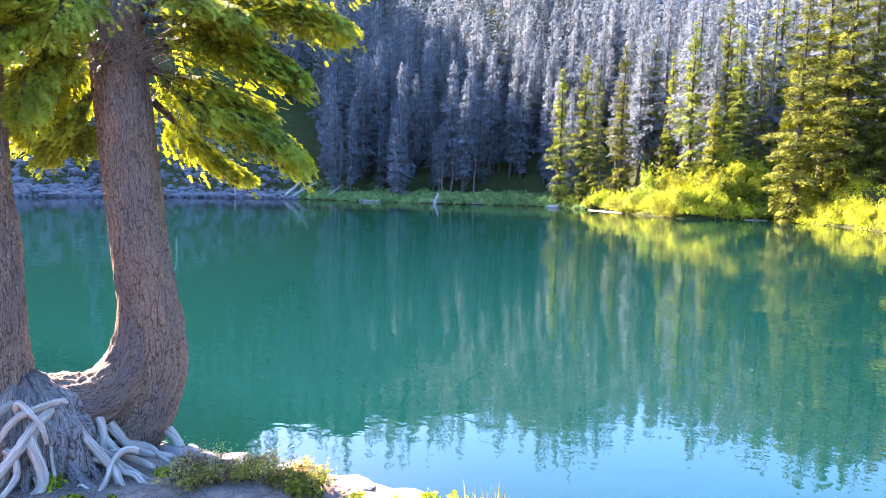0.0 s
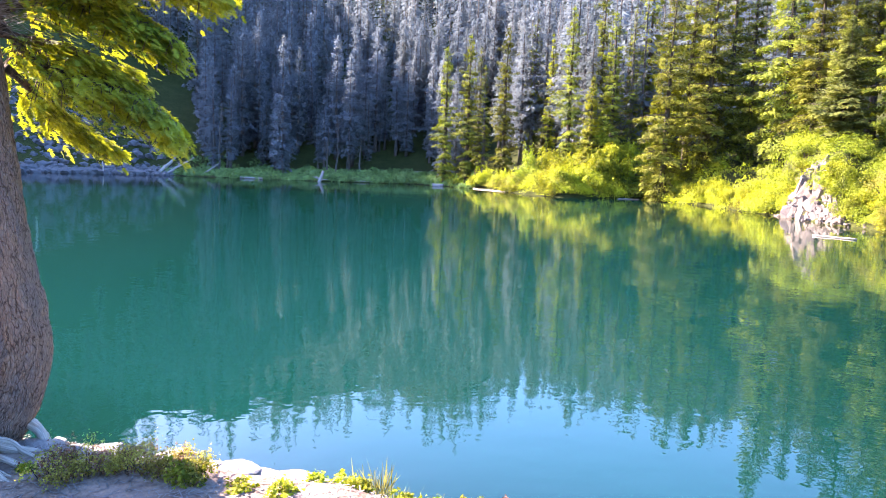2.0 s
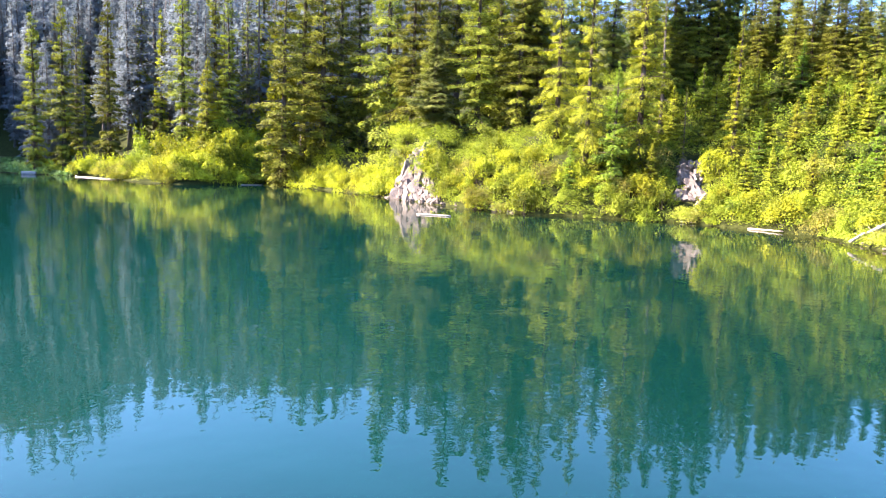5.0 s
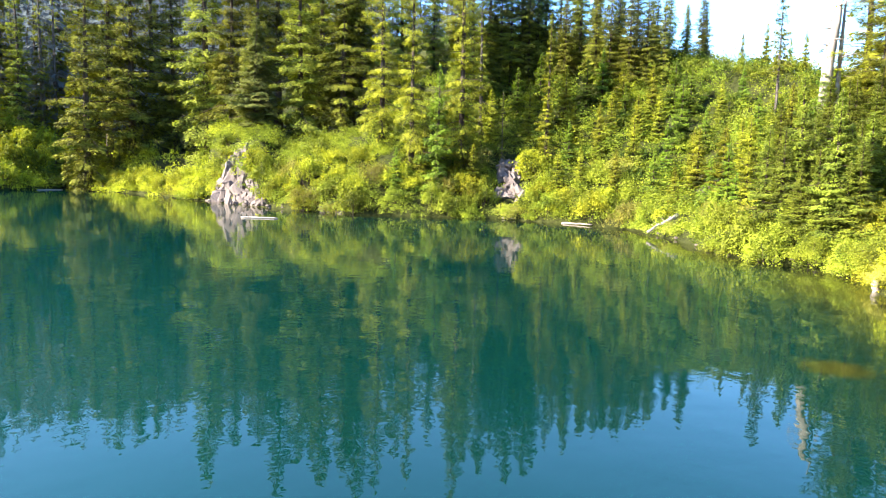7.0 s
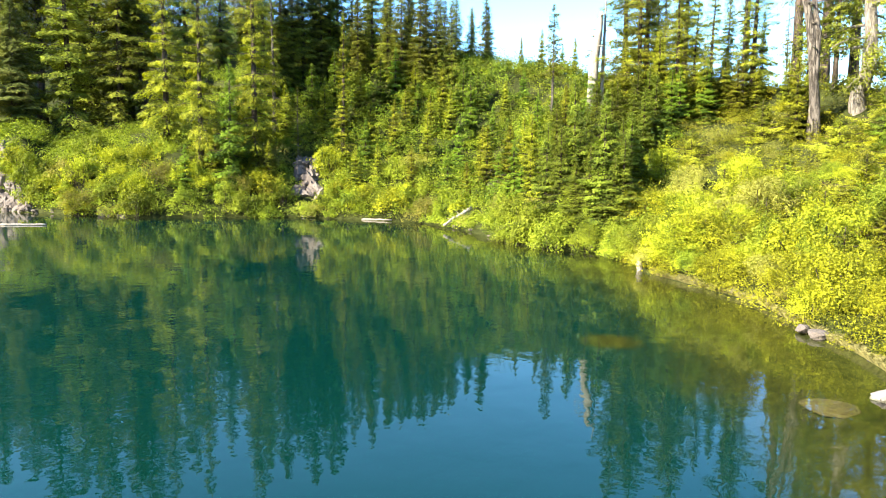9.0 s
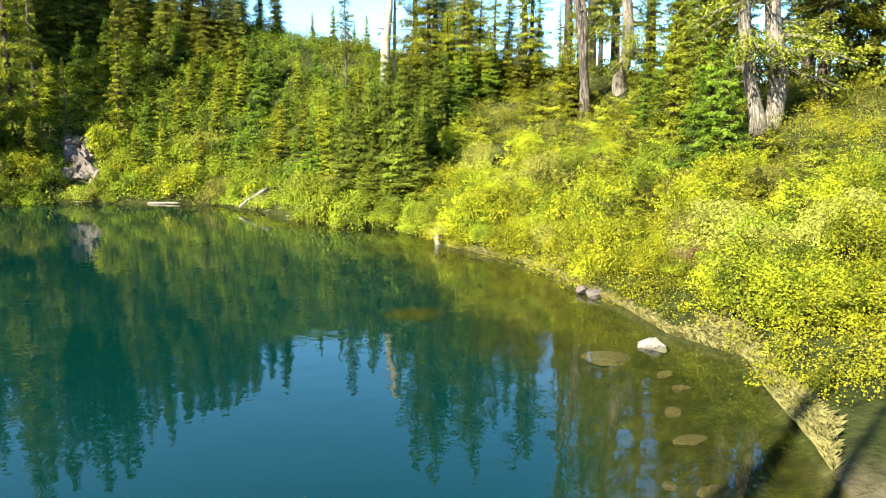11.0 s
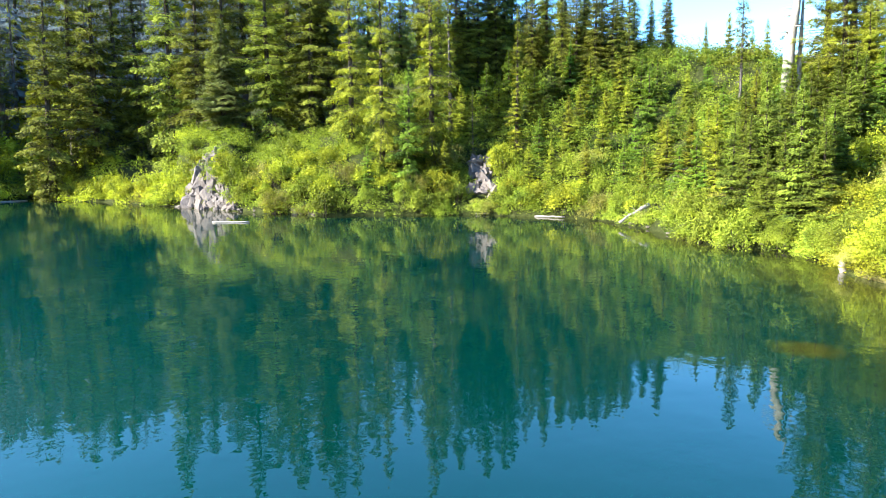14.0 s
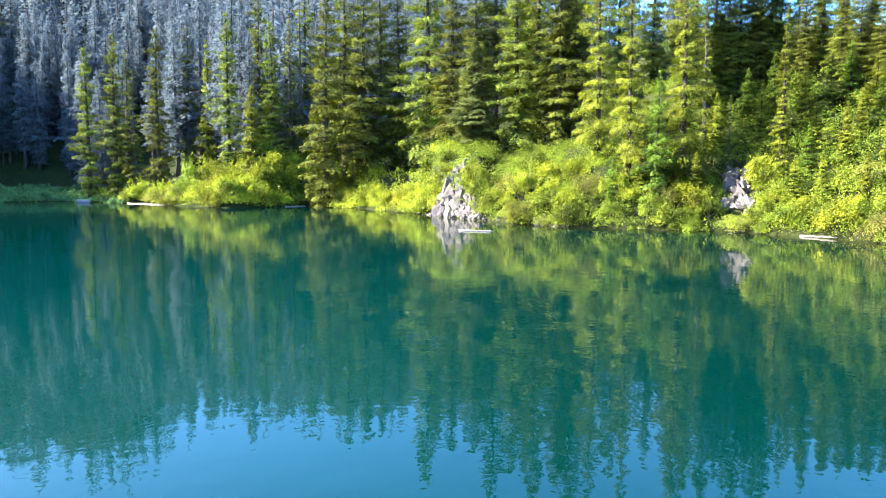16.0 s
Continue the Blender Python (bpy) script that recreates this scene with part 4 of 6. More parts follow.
def far_forest():
    places = far_places()
    front = np.argsort(places[:, 4] + np.where(places[:, 5] > 12, 60, 0))[:290]
    first = []
    for i, spec in enumerate(FAR_KINDS):
        first.append(conifer("fir_tree", "fir on the shaded far mountainside, blue haze put into its colour", spec, NEEDLES_FAR_HAZE, BARK_GREY, "firs of the far forest", Matrix.Identity(4)))
    for j, i in enumerate(front):
        x, y, z, h = places[i, :4]
        m = pose(x, y, z - 0.2, 0, 0, j * 77 % 360) @ Matrix.Diagonal((h / 20, h / 20, h / 20, 1))
        t = first[j] if j < 4 else copy_thing(first[j % 4], Matrix.Identity(4))
        t.matrix_basis = m
    rng = np.random.default_rng(6)
    protos = []
    for i in range(4):
        crown = conifer_parts(height=18.0, radius=1.9 + 0.3 * (i % 2), bare=0.05 + 0.05 * i, whorls=16, per=4, seed=110 + i, dens=3.2, blade=0.85, slim=0.34, trunk_r=0.2, sparse=0.1, rough=0.4, full=0.55)[1]
        protos.append((crown[0] / 18.0, crown[1], *tube([(0, 0, -0.04), (0, 0, 0.95)], [0.011, 0.002], 4)))
    crowns, woods = [], []
    for x, y, z, h in np.delete(places, front, 0)[:, :4]:
        v, f, tv, tf = protos[rng.integers(4)]
        a = rng.uniform(0, 6.28)
        R = np.array([[math.cos(a), -math.sin(a), 0], [math.sin(a), math.cos(a), 0], [0, 0, 1]])
        crowns.append((v @ R.T * h + [x, y, z], f))
        woods.append((tv * h + [x, y, z], tf))
    t = thing("far_forest", "dense conifer forest on the shaded mountainside", "forest", kind="stuff")
    part("trunks", mesh_of("trunks", *joined(woods), BARK_GREY), t)
    part("crowns", mesh_of("crowns", *joined(crowns), NEEDLES_FAR_HAZE), t)


far_forest()

# ---- shrubs on the banks ----
SHRUBS = []
for i, (mat, label, leaves) in enumerate([(LEAVES, "yellow-green leafy shrub on the lake bank", 950), (LEAVES, "bright yellow-green alder bush by the water", 1050), (LEAVES_GREEN, "fresh green leafy bush on the slope", 950), (LEAVES_DULL, "pale dull green huckleberry bush on the slope", 900)]):
    stems, leafs = shrub_parts(200 + i, leaves * 4, 11, 0.055 if i != 3 else 0.048, fingers=1)
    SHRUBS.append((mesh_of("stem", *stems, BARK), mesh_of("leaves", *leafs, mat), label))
for i, (mat, label) in enumerate([(LEAVES, "yellow-green huckleberry shrub on the near slope"), (LEAVES, "leafy yellow-green shrub above the grassy shore"), (LEAVES_GREEN, "fresh green small-leaved shrub on the near slope"), (LEAVES_DULL, "pale dry small-leaved shrub on the near slope")]):
    stems, leafs = shrub_parts(240 + i, 8500, 13, 0.034, fingers=1)
    SHRUBS.append((mesh_of("stem", *stems, BARK), mesh_of("leaves", *leafs, mat), label))


stems, leafs = shrub_parts(260, 4200, 12, 0.03, fingers=1)
SHRUBS.append((mesh_of("stem", *stems, ROOTWOOD), mesh_of("leaves", *leafs, HEATH_RED), "dry reddish heath bush on the near slope"))


def shrub(i, x, y, size, turn, tall=1.0):
    stems, leafs, label = SHRUBS[i]
    s = thing("shrub", label, "bush", "shrubs on the bank", m=pose(x, y, land_at(x, y) - 0.06 * size, 0, 0, turn) @ Matrix.Diagonal((size, size, size * tall, 1)))
    part("stem", stems, s)
    part("foliage", leafs, s)


EDGE_AZ = np.arange(-60, 116, 0.25)


EDGE = np.array([last_water(a) for a in EDGE_AZ])


def water_edge(az):
    """Distance at which the far bank begins along an azimuth."""
    return np.interp(az, EDGE_AZ, EDGE)


rng = np.random.default_rng(77)
count = 0
while count < 238:
    u = rng.random()
    if u < 0.50:
        az, dd = rng.uniform(74, 109), 0.35 + 9 * rng.random()
    elif u < 0.82:
        az, dd = rng.uniform(30, 76), -0.1 + 4.5 * rng.random() ** 1.3
    else:
        az, dd = rng.uniform(2.5, 30), 0.0 + 5 * rng.random()
    edge = water_edge(az)
    dist = edge + dd + (0.5 if az > 84 else 0)
    if dist < 10.5 or (26.7 < az < 29.3 and dd < 2.6 - 0.9 * max(az - 27.8, 0)) or (48.2 < az < 50.8 and 0.4 < dd < 5.4):
        continue
    x, y = polar(az, dist)
    shrub(int(rng.choice([0, 1, 2, 3], p=[0.14, 0.08, 0.60, 0.18] if 30 < az < 76 else [0.36, 0.20, 0.26, 0.18])) + (4 if az > 70 else 0), x, y, (0.5 + 0.016 * dist) * rng.uniform(0.5, 1.6) * (1.0 if az > 70 or az < 24 else 0.9), rng.uniform(0, 360), rng.uniform(0.75, 1.3))
    count += 1


# azimuth, metres from the water, half-width, kind: large bushes that stand out on the point and the bank
BIG_BUSHES = [(26.6, 2.7, 1.0, 1), (27.6, 0.3, 0.5, 1), (28.2, 1.7, 0.6, 2), (29.6, 0.5, 0.6, 0), (26.7, 5.8, 1.0, 2), (27.1, 4.6, 0.9, 1), (27.1, 6.4, 1.0, 2), (27.0, 2.9, 0.9, 2), (26.5, 1.9, 0.8, 1), (26.2, 1.2, 1.2, 1), (26.4, 2.4, 1.1, 1), (25.2, 0.8, 1.2, 0), (28.7, 3.0, 1.1, 2), (35.2, 5.0, 1.6, 0), (36.2, 6.0, 1.7, 2), (34.2, 6.4, 1.6, 2), (37.4, 5.0, 1.5, 0), (1.2, 0.6, 1.5, 2), (3.4, 0.8, 1.7, 1), (5.0, 0.8, 1.8, 1), (6.3, 2.5, 2.0, 2), (7.4, 6.0, 2.2, 2), (8.2, 0.6, 1.5, 0), (9.6, 1.0, 2.0, 0), (11.0, 1.2, 2.2, 0), (12.4, 2.2, 2.3, 1), (13.4, 1.0, 2.0, 2),
              (14.6, 2.6, 2.3, 1), (15.6, 0.8, 1.7, 1), (16.8, 2.4, 2.0, 1), (18.4, 3.4, 1.9, 2), (19.6, 1.0, 1.5, 1), (20.6, 1.4, 1.7, 1), (21.4, 3.0, 1.9, 1), (22.2, 1.2, 1.8, 0), (22.9, 3.4, 1.9, 1), (23.6, 1.4, 1.8, 1),
              (24.3, 3.4, 2.0, 0), (24.9, 1.6, 1.7, 1), (25.6, 2.8, 1.7, 1), (25.9, 4.4, 1.6, 1), (26.3, 3.6, 1.2, 1), (26.9, 3.4, 1.0, 2), (27.5, 3.2, 1.0, 1), (28.1, 3.0, 1.1, 2), (29.3, 2.4, 1.2, 2), (29.8, 2.6, 1.6, 2), (30.4, 1.0, 1.4, 2), (31.2, 2.4, 1.5, 0), (32.4, 1.2, 1.3, 0), (33.2, 3.0, 1.5, 0),
              (34.6, 1.4, 1.4, 2), (35.6, 3.2, 1.5, 0), (36.8, 1.2, 1.3, 0), (38.4, 2.2, 1.3, 3), (40.0, 0.9, 1.2, 2), (41.6, 2.0, 1.3, 0), (43.2, 0.9, 1.2, 2), (44.4, 1.8, 1.2, 3), (46.0, 0.8, 1.1, 2), (47.4, 1.0, 1.1, 2),
              (51.2, 0.8, 1.2, 2), (52.0, 1.8, 1.2, 1), (53.0, 0.8, 1.1, 1), (55.6, 0.9, 1.1, 2), (57.0, 1.4, 1.2, 1)]
BIG_BUSHES = [(az, dd + (2.0 if az < 20 else 0), size * (1.3 if az < 20 else 1.0), kind) for az, dd, size, kind in BIG_BUSHES]
BIG_BUSHES += [(5.8 + 1.25 * i, 7.5 + 2.5 * (i % 3), 2.9 + 0.4 * (i % 2), (1, 2, 0, 1)[i % 4]) for i in range(12)]
for i, (az, dd, size, kind) in enumerate(BIG_BUSHES):
    shrub(kind, *polar(az, water_edge(az) + dd), size * 0.92, i * 67 % 360, 0.9 + 0.13 * (i * 5 % 7))


for i, (az, dd, size) in enumerate(((97.0, 5.2, 0.9), (98.2, 4.4, 0.7), (96.2, 3.2, 0.7), (90.0, 5.6, 0.8), (89.0, 4.4, 0.6), (85.4, 7.0, 0.8), (93.0, 7.4, 0.7))):
    shrub(8, *polar(az, water_edge(az) + dd), size, i * 50, 0.8)


def undergrowth(name, label, n, az_range, d_range, mats, seed, clump=190, grow=1.0, leaf=0.15, fingers=1):
    """Low leafy cover on the slopes, too many bushes to count."""
    rng = np.random.default_rng(seed)
    base, ways, size, faces = [], [], [], []
    for _ in range(n):
        az = rng.uniform(*az_range)
        edge = water_edge(az)
        inland = d_range[0] + (d_range[1] - d_range[0]) * rng.random() ** 1.3
        if (26.8 < az < 29.3 and inland < 2.5 - 0.9 * max(az - 27.8, 0)) or (48.2 < az < 50.8 and 0.4 < inland < 5.4) or (63.8 < az < 65.0 and 6.4 < inland < 9.4):
            continue
        dist = edge + inland
        if dist < 8.3 or (az > 92 and inland < 0.6):
            continue
        x, y = polar(az, dist)
        z = land_at(x, y)
        s = (0.42 + 0.012 * dist) * rng.uniform(0.6, 1.4) * grow
        d = rng.standard_normal((clump, 3))
        d /= np.linalg.norm(d, axis=1, keepdims=True)
        d[:, 2] = np.abs(d[:, 2])
        lobe = rng.standard_normal((9, 3))
        lobe[:, 2] = np.abs(lobe[:, 2]) * 0.8
        lobe *= (rng.uniform(0.3, 0.8, 9) / np.linalg.norm(lobe, axis=1))[:, None]
        wide = rng.uniform(0.22, 0.48, 9)
        k = rng.integers(0, 9, clump)
        r = s * wide[k] * rng.uniform(0.75, 1.15, clump)
        base.append(np.array([x, y, z - 0.1]) + lobe[k] * s * [1.1, 1.1, 0.9] + d * r[:, None])
        faces.append(d + [0, 0, 0.35] + rng.standard_normal((clump, 3)) * 0.2)
        w = d + rng.standard_normal((clump, 3)) * 0.9 + [0, 0, 0.3]
        ways.append(w / np.linalg.norm(w, axis=1, keepdims=True))
        size.append(np.full(clump, leaf * (0.65 + 0.012 * dist)) * rng.uniform(0.6, 1.4, clump))
    v, f = sprays(np.concatenate(base), np.concatenate(ways), np.concatenate(size), rng, fingers, 0.9, 0.1, 0.5, face=np.concatenate(faces))
    t = thing(name, label, "undergrowth", kind="stuff")
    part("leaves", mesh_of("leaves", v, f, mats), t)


undergrowth("undergrowth", "yellow-green huckleberry scrub covering the sunny slope", 520, (74, 112), (0.25, 22), LEAVES, 901, 600, 1.05, 0.038)
undergrowth("undergrowth", "green mixed brush between the firs on the bank", 520, (24, 76), (0.0, 20), LEAVES_GREEN, 902, 560, 1.15, 0.062)
# Deeper greens on the hillside, partly to stand for the shade there.
undergrowth("undergrowth", "leafy brush on the hillside below the crest", 300, (44, 77), (3, 34), LEAVES_GREEN, 905, 640, 1.35, 0.066)
undergrowth("undergrowth", "deep green huckleberry thicket, partly darkened for shade on the hillside", 260, (44, 80), (5, 30), NEEDLES_GREEN, 907, 480, 1.3, 0.07)
undergrowth("undergrowth", "bright leafy brush along the wooded point", 150, (3, 27.5), (0.0, 14), LEAVES, 903, 520, 1.15, 0.07)
undergrowth("undergrowth", "fresh green brush among the shore firs", 170, (25, 52), (2, 15), LEAVES_GREEN, 908, 460, 1.1, 0.064)
undergrowth("undergrowth", "olive brush along the crest of the hill", 130, (56, 75), (14, 36), LEAVES_GREEN, 909, 420, 1.3, 0.07)
undergrowth("undergrowth", "pale dry scrub on the hillside", 200, (72, 110), (2, 20), LEAVES_DULL, 904, 520, 0.9, 0.034)
undergrowth("undergrowth", "dark green brush on the shaded far shore", 190, (-22, 3), (0.3, 26), MEADOW, 906, 170, 0.55, 0.13)


# ---- old trees and snags on the right-hand slope ----
def old_tree(name, label, path, radii, seed, crown=None, wood=BARK_GREY, stubs=6):
    """A thick, crooked trunk along a path of points, with broken stubs and a crown of boughs above."""
    rng = np.random.default_rng(seed)
    p = np.array(path, float)
    p[0, 2] = min(p[0, 2], land_at(p[0, 0], p[0, 1]) + 0.1)
    t = thing(name, label, "tree", "old trees on the slope")
    t.location = p[0]
    q = p - p[0]
    s = np.linspace(0, 1, len(q))
    fine = np.linspace(0, 1, 18)
    line = np.stack([np.interp(fine, s, q[:, i]) for i in range(3)], 1)
    rad = np.interp(fine, s, radii)
    rad[0] *= 1.2
    rad[1] *= 1.1
    line[0, 2] -= 0.6
    part("trunk", mesh_of("trunk", *tube(line, rad, 12, 0.05, rng), wood, True), t)
    for _ in range(stubs):
        h = rng.uniform(0.25, 0.97)
        at = np.array([np.interp(h, fine, line[:, i]) for i in range(3)])
        a = rng.uniform(0, 6.28)
        d = np.array([math.cos(a), math.sin(a), rng.uniform(-0.2, 0.4)])
        ln = rng.uniform(0.3, 1.0)
        part("stub", mesh_of("stub", *tube([at, at + d * ln * 0.5, at + d * ln + [0, 0, -0.1]], [0.05, 0.035, 0.01], 5, 0.05, rng), wood, True), t)
    if crown:
        base, ways, size = [], [], []
        for h, a, ln in crown:
            at = np.array([np.interp(h, fine, line[:, i]) for i in range(3)])
            d = np.array([math.sin(radians(a)), math.cos(radians(a)), 0.0])
            u = np.linspace(0, 1, 6)
            bp = at + d * (ln * u)[:, None] + np.stack([0 * u, 0 * u, ln * (0.15 * u - 0.38 * u ** 2)], 1)
            part("limb", mesh_of("limb", *tube(bp, 0.02 + 0.05 * (1 - u), 5, 0.05, rng), wood, True), t)
            n = int(300 * ln)
            k = rng.uniform(0.2, 1, n)
            c = np.stack([np.interp(k, u, bp[:, i]) for i in range(3)], 1) + rng.standard_normal((n, 3)) * [0.28, 0.28, 0.12]
            w = d + rng.standard_normal((n, 3)) * 0.7 + [0, 0, -0.25]
            base.append(c)
            ways.append(w / np.linalg.norm(w, axis=1, keepdims=True))
            size.append(rng.uniform(0.06, 0.15, n))
        part("crown", mesh_of("crown", *sprays(np.concatenate(base), np.concatenate(ways), np.concatenate(size), rng, 1, slim=0.24), NEEDLES), t)
    return t


def boughs(seed, low, high, n, lo=1.2, hi=2.6):
    r = np.random.default_rng(seed)
    return [(low + (high - low) * i / n, r.uniform(0, 360), r.uniform(lo, hi)) for i in range(n)]


def leaning(dist, bends, tip):
    """Points of a crooked trunk from azimuths and elevations, all at one distance."""
    out = [(*polar(a, dist), EYE + dist * math.tan(radians(e))) for a, e in bends]
    return out + [(out[-1][0] + 0.1, out[-1][1] + 0.3, (out[-1][2] + tip) / 2), (out[-1][0] + 0.2, out[-1][1] + 0.5, tip)]


old_tree("old_hemlock", "tall old hemlock with pale grey bark on the slope", leaning(22.7, [(100.51, 1.6), (100.1, 3.5), (99.74, 5.29), (99.17, 9.08)], 17), [0.24, 0.21, 0.19, 0.17, 0.12, 0.04], 301, boughs(1, 0.42, 0.97, 24), BARK_OLD)
old_tree("old_hemlock", "curved old hemlock with thick pale grey trunk on the slope", leaning(22.9, [(101.15, 1.4), (101.54, 2.72), (101.68, 5.55), (101.03, 8.91)], 18), [0.29, 0.27, 0.25, 0.23, 0.16, 0.05], 302, boughs(2, 0.44, 0.97, 24), BARK_OLD)
old_tree("leaning_hemlock", "leaning grey hemlock with layered boughs on the crest", leaning(31.0, [(90.65, 3.7), (90.35, 5.36), (90.90, 7.36), (90.95, 9.72)], 15), [0.34, 0.30, 0.26, 0.22, 0.14, 0.03], 303, boughs(3, 0.30, 0.97, 30, 0.8, 2.2), BARK_OLD)
old_tree("dead_tree", "bleached twin dead trunk standing on the crest", [(30.0, 1.08, 6.2), (29.97, 1.41, 7.9), (29.95, 1.75, 9.6), (29.9, 2.2, 13)], [0.19, 0.16, 0.13, 0.05], 304)
old_tree("dead_tree", "slim dead trunk beside its twin on the crest", [(29.9, 1.25, 6.2), (29.97, 1.20, 7.9), (29.97, 1.43, 9.4), (30.0, 1.7, 14)], [0.14, 0.11, 0.09, 0.04], 305)
old_tree("snag", "broken bleached snag standing above the young firs", [(38.0, 12.4, 6.8), (38.05, 12.3, 9.0), (38.1, 12.1, 10.4), (38.12, 12.0, 11.5)], [0.30, 0.26, 0.20, 0.08], 306, wood=DRIFTWOOD, stubs=10)
old_tree("snag", "thin grey snag beside the broken one", [(38.4, 11.95, 6.8), (38.4, 11.9, 9.5), (38.42, 11.85, 12.4)], [0.12, 0.09, 0.03], 307, wood=DRIFTWOOD, stubs=8)
for i, (az, dist, h) in enumerate([(86.4, 40, 15), (88.2, 38, 14), (90.0, 40, 15), (92.6, 36, 14), (78.4, 58, 14), (83.0, 52, 15), (97.8, 30, 15), (103.5, 30, 16)]):
    x, y = polar(az, dist)
    z = land_at(x, y)
    old_tree("old_hemlock", "grey-barked hemlock standing on the skyline", [(x, y, z - 0.2), (x + 0.1, y, z + h * 0.5), (x, y + 0.2, z + h)], [0.24, 0.17, 0.03], 320 + i, boughs(40 + i, 0.14, 0.98, 24, 0.6, 1.6), BARK)


# ---- rocks ----
STONE_MESHES = [boulder(s, sq) for s, sq in ((1, (1, 0.9, 0.7)), (2, (1, 0.7, 0.9)), (3, (0.8, 1, 0.6)), (4, (1, 0.8, 0.5)))]
for me in STONE_MESHES:
    me.materials.append(ROCK)
WET_MESHES = [m.copy() for m in STONE_MESHES]
for me in WET_MESHES:
    me.materials.clear()
    me.materials.append(ROCK_WET)
MOSSY = STONE_MESHES[0].copy()
MOSSY.materials.clear()
MOSSY.materials.append(ROCK_MOSSY)


def rock(name, label, x, y, z, size, turn=0, pool=STONE_MESHES, k=0, group="", tilt=0):
    ob = tagged(new(name, pool[k % len(pool)]), label, "rock", group)
    ob.matrix_basis = pose(x, y, z, tilt, 0, turn) @ Matrix.Diagonal((*size, 1))
    return ob


def angular(seed, squash):
    """A broken block: a cube cut by random planes, with sharp edges."""
    r = np.random.default_rng(seed)
    bm = bmesh.new()
    bmesh.ops.create_cube(bm, size=2.0)
    for _ in range(9):
        n = r.standard_normal(3)
        n /= np.linalg.norm(n)
        geom = bm.verts[:] + bm.edges[:] + bm.faces[:]
        cut = bmesh.ops.bisect_plane(bm, geom=geom, plane_co=Vector(n * r.uniform(0.7, 1.05)), plane_no=Vector(n), clear_outer=True)
        edges = [e for e in cut["geom_cut"] if isinstance(e, bmesh.types.BMEdge)]
        if edges:
            bmesh.ops.edgeloop_fill(bm, edges=edges)
    bmesh.ops.triangulate(bm, faces=bm.faces[:])
    bmesh.ops.subdivide_edges(bm, edges=bm.edges[:], cuts=1)
    bmesh.ops.triangulate(bm, faces=bm.faces[:])
    for v in bm.verts:
        v.co = Vector(np.array(v.co) * squash) * (1 + 0.10 * noise.noise(v.co * 2.3 + Vector((seed, 0, 0))) + 0.12 * noise.noise(v.co * 6.1 + Vector((0, seed, 0))))
    me = bpy.data.meshes.new("block")
    bm.to_mesh(me)
    bm.free()
    me.materials.append(ROCK)
    return me


BLOCKS = [angular(70 + i, sq) for i, sq in enumerate([(1, 0.8, 0.7), (0.8, 0.7, 1.1), (1.1, 0.7, 0.6), (0.7, 0.8, 1.0), (1, 0.6, 0.8)])]


def outcrop(az, spread, inland, n, size, seed, label):
    """Broken pale rock lodged in the bank, over a stretch of the slope."""
    r = np.random.default_rng(seed)
    t = thing("rock_outcrop", label, "rock")
    x0, y0 = polar(az, water_edge(az) + inland[0])
    z0 = land_at(x0, y0)
    t.location = (x0, y0, z0)
    for i in range(n):
        f = r.random()
        a = az + r.uniform(-spread, spread) * (1.2 - 0.6 * f)
        x, y = polar(a, water_edge(a) + inland[0] + (inland[1] - inland[0]) * f)
        s = size * r.uniform(0.4, 1.3)
        b = part("block", BLOCKS[int(r.integers(5))], t)
        b.matrix_basis = pose(x - x0, y - y0, land_at(x, y) - z0 + 0.12 * s, r.uniform(-50, 50), r.uniform(-50, 50), r.uniform(0, 360)) @ Matrix.Diagonal((s, s * 0.8, s * r.uniform(0.7, 1.1), 1))


def rock_face(n, size, seed, label):
    """A broken rock step in the steep bank below the cedar."""
    r = np.random.default_rng(seed)
    t = thing("rock_outcrop", label, "rock")
    t.location = (27.0, 53.0, 0.5)
    for i in range(n):
        y = r.uniform(50.2, 54.6)
        x = 26.4 + (y - 50) * 0.033 + r.uniform(0.0, 2.3) * (1 - abs(y - 52.6) / 5)
        s = size * (r.uniform(1.2, 2.0) if r.random() < 0.12 else r.uniform(0.4, 1.2))
        b = part("block", BLOCKS[int(r.integers(5))], t)
        b.matrix_basis = pose(x - 27.0, y - 53.0, land_at(x, y) - 0.5 + 0.10 * s, r.uniform(-25, 25), r.uniform(-25, 25), r.uniform(0, 360)) @ Matrix.Diagonal((s, s * 0.7, s * r.uniform(0.9, 1.6), 1))


rock_face(210, 0.46, 11, "pale broken rock step in the steep lake bank")
outcrop(28.6, 1.1, (0.1, 2.3), 110, 0.34, 22, "fan of broken pinkish blocks below the rock step")
outcrop(27.9, 2.3, (-0.3, 1.0), 80, 0.28, 12, "pale rubble blocks at the waterline")
outcrop(49.5, 1.0, (1.6, 4.4), 60, 0.40, 13, "fractured pale rock among bushes on the bank")
outcrop(64.4, 0.55, (7.0, 8.8), 10, 0.6, 14, "grey-pink rock showing through the brush")
outcrop(17.5, 1.0, (0.0, 2.0), 9, 0.45, 15, "grey boulders among shrubs by the water")
outcrop(33.0, 2.6, (-0.1, 0.8), 16, 0.26, 16, "small shore rocks below the bushes")
outcrop(45.3, 0.5, (2.5, 4.0), 6, 0.42, 17, "pale rock at the foot of a fir")
outcrop(38.0, 0.4, (3.0, 4.0), 5, 0.36, 18, "pale rock showing in the brushy bank")
outcrop(93.6, 0.6, (4.2, 5.0), 4, 0.22, 20, "pale rock in the brush of the slope")
outcrop(79.5, 0.5, (1.5, 2.3), 5, 0.24, 21, "pale rock above the near shore")
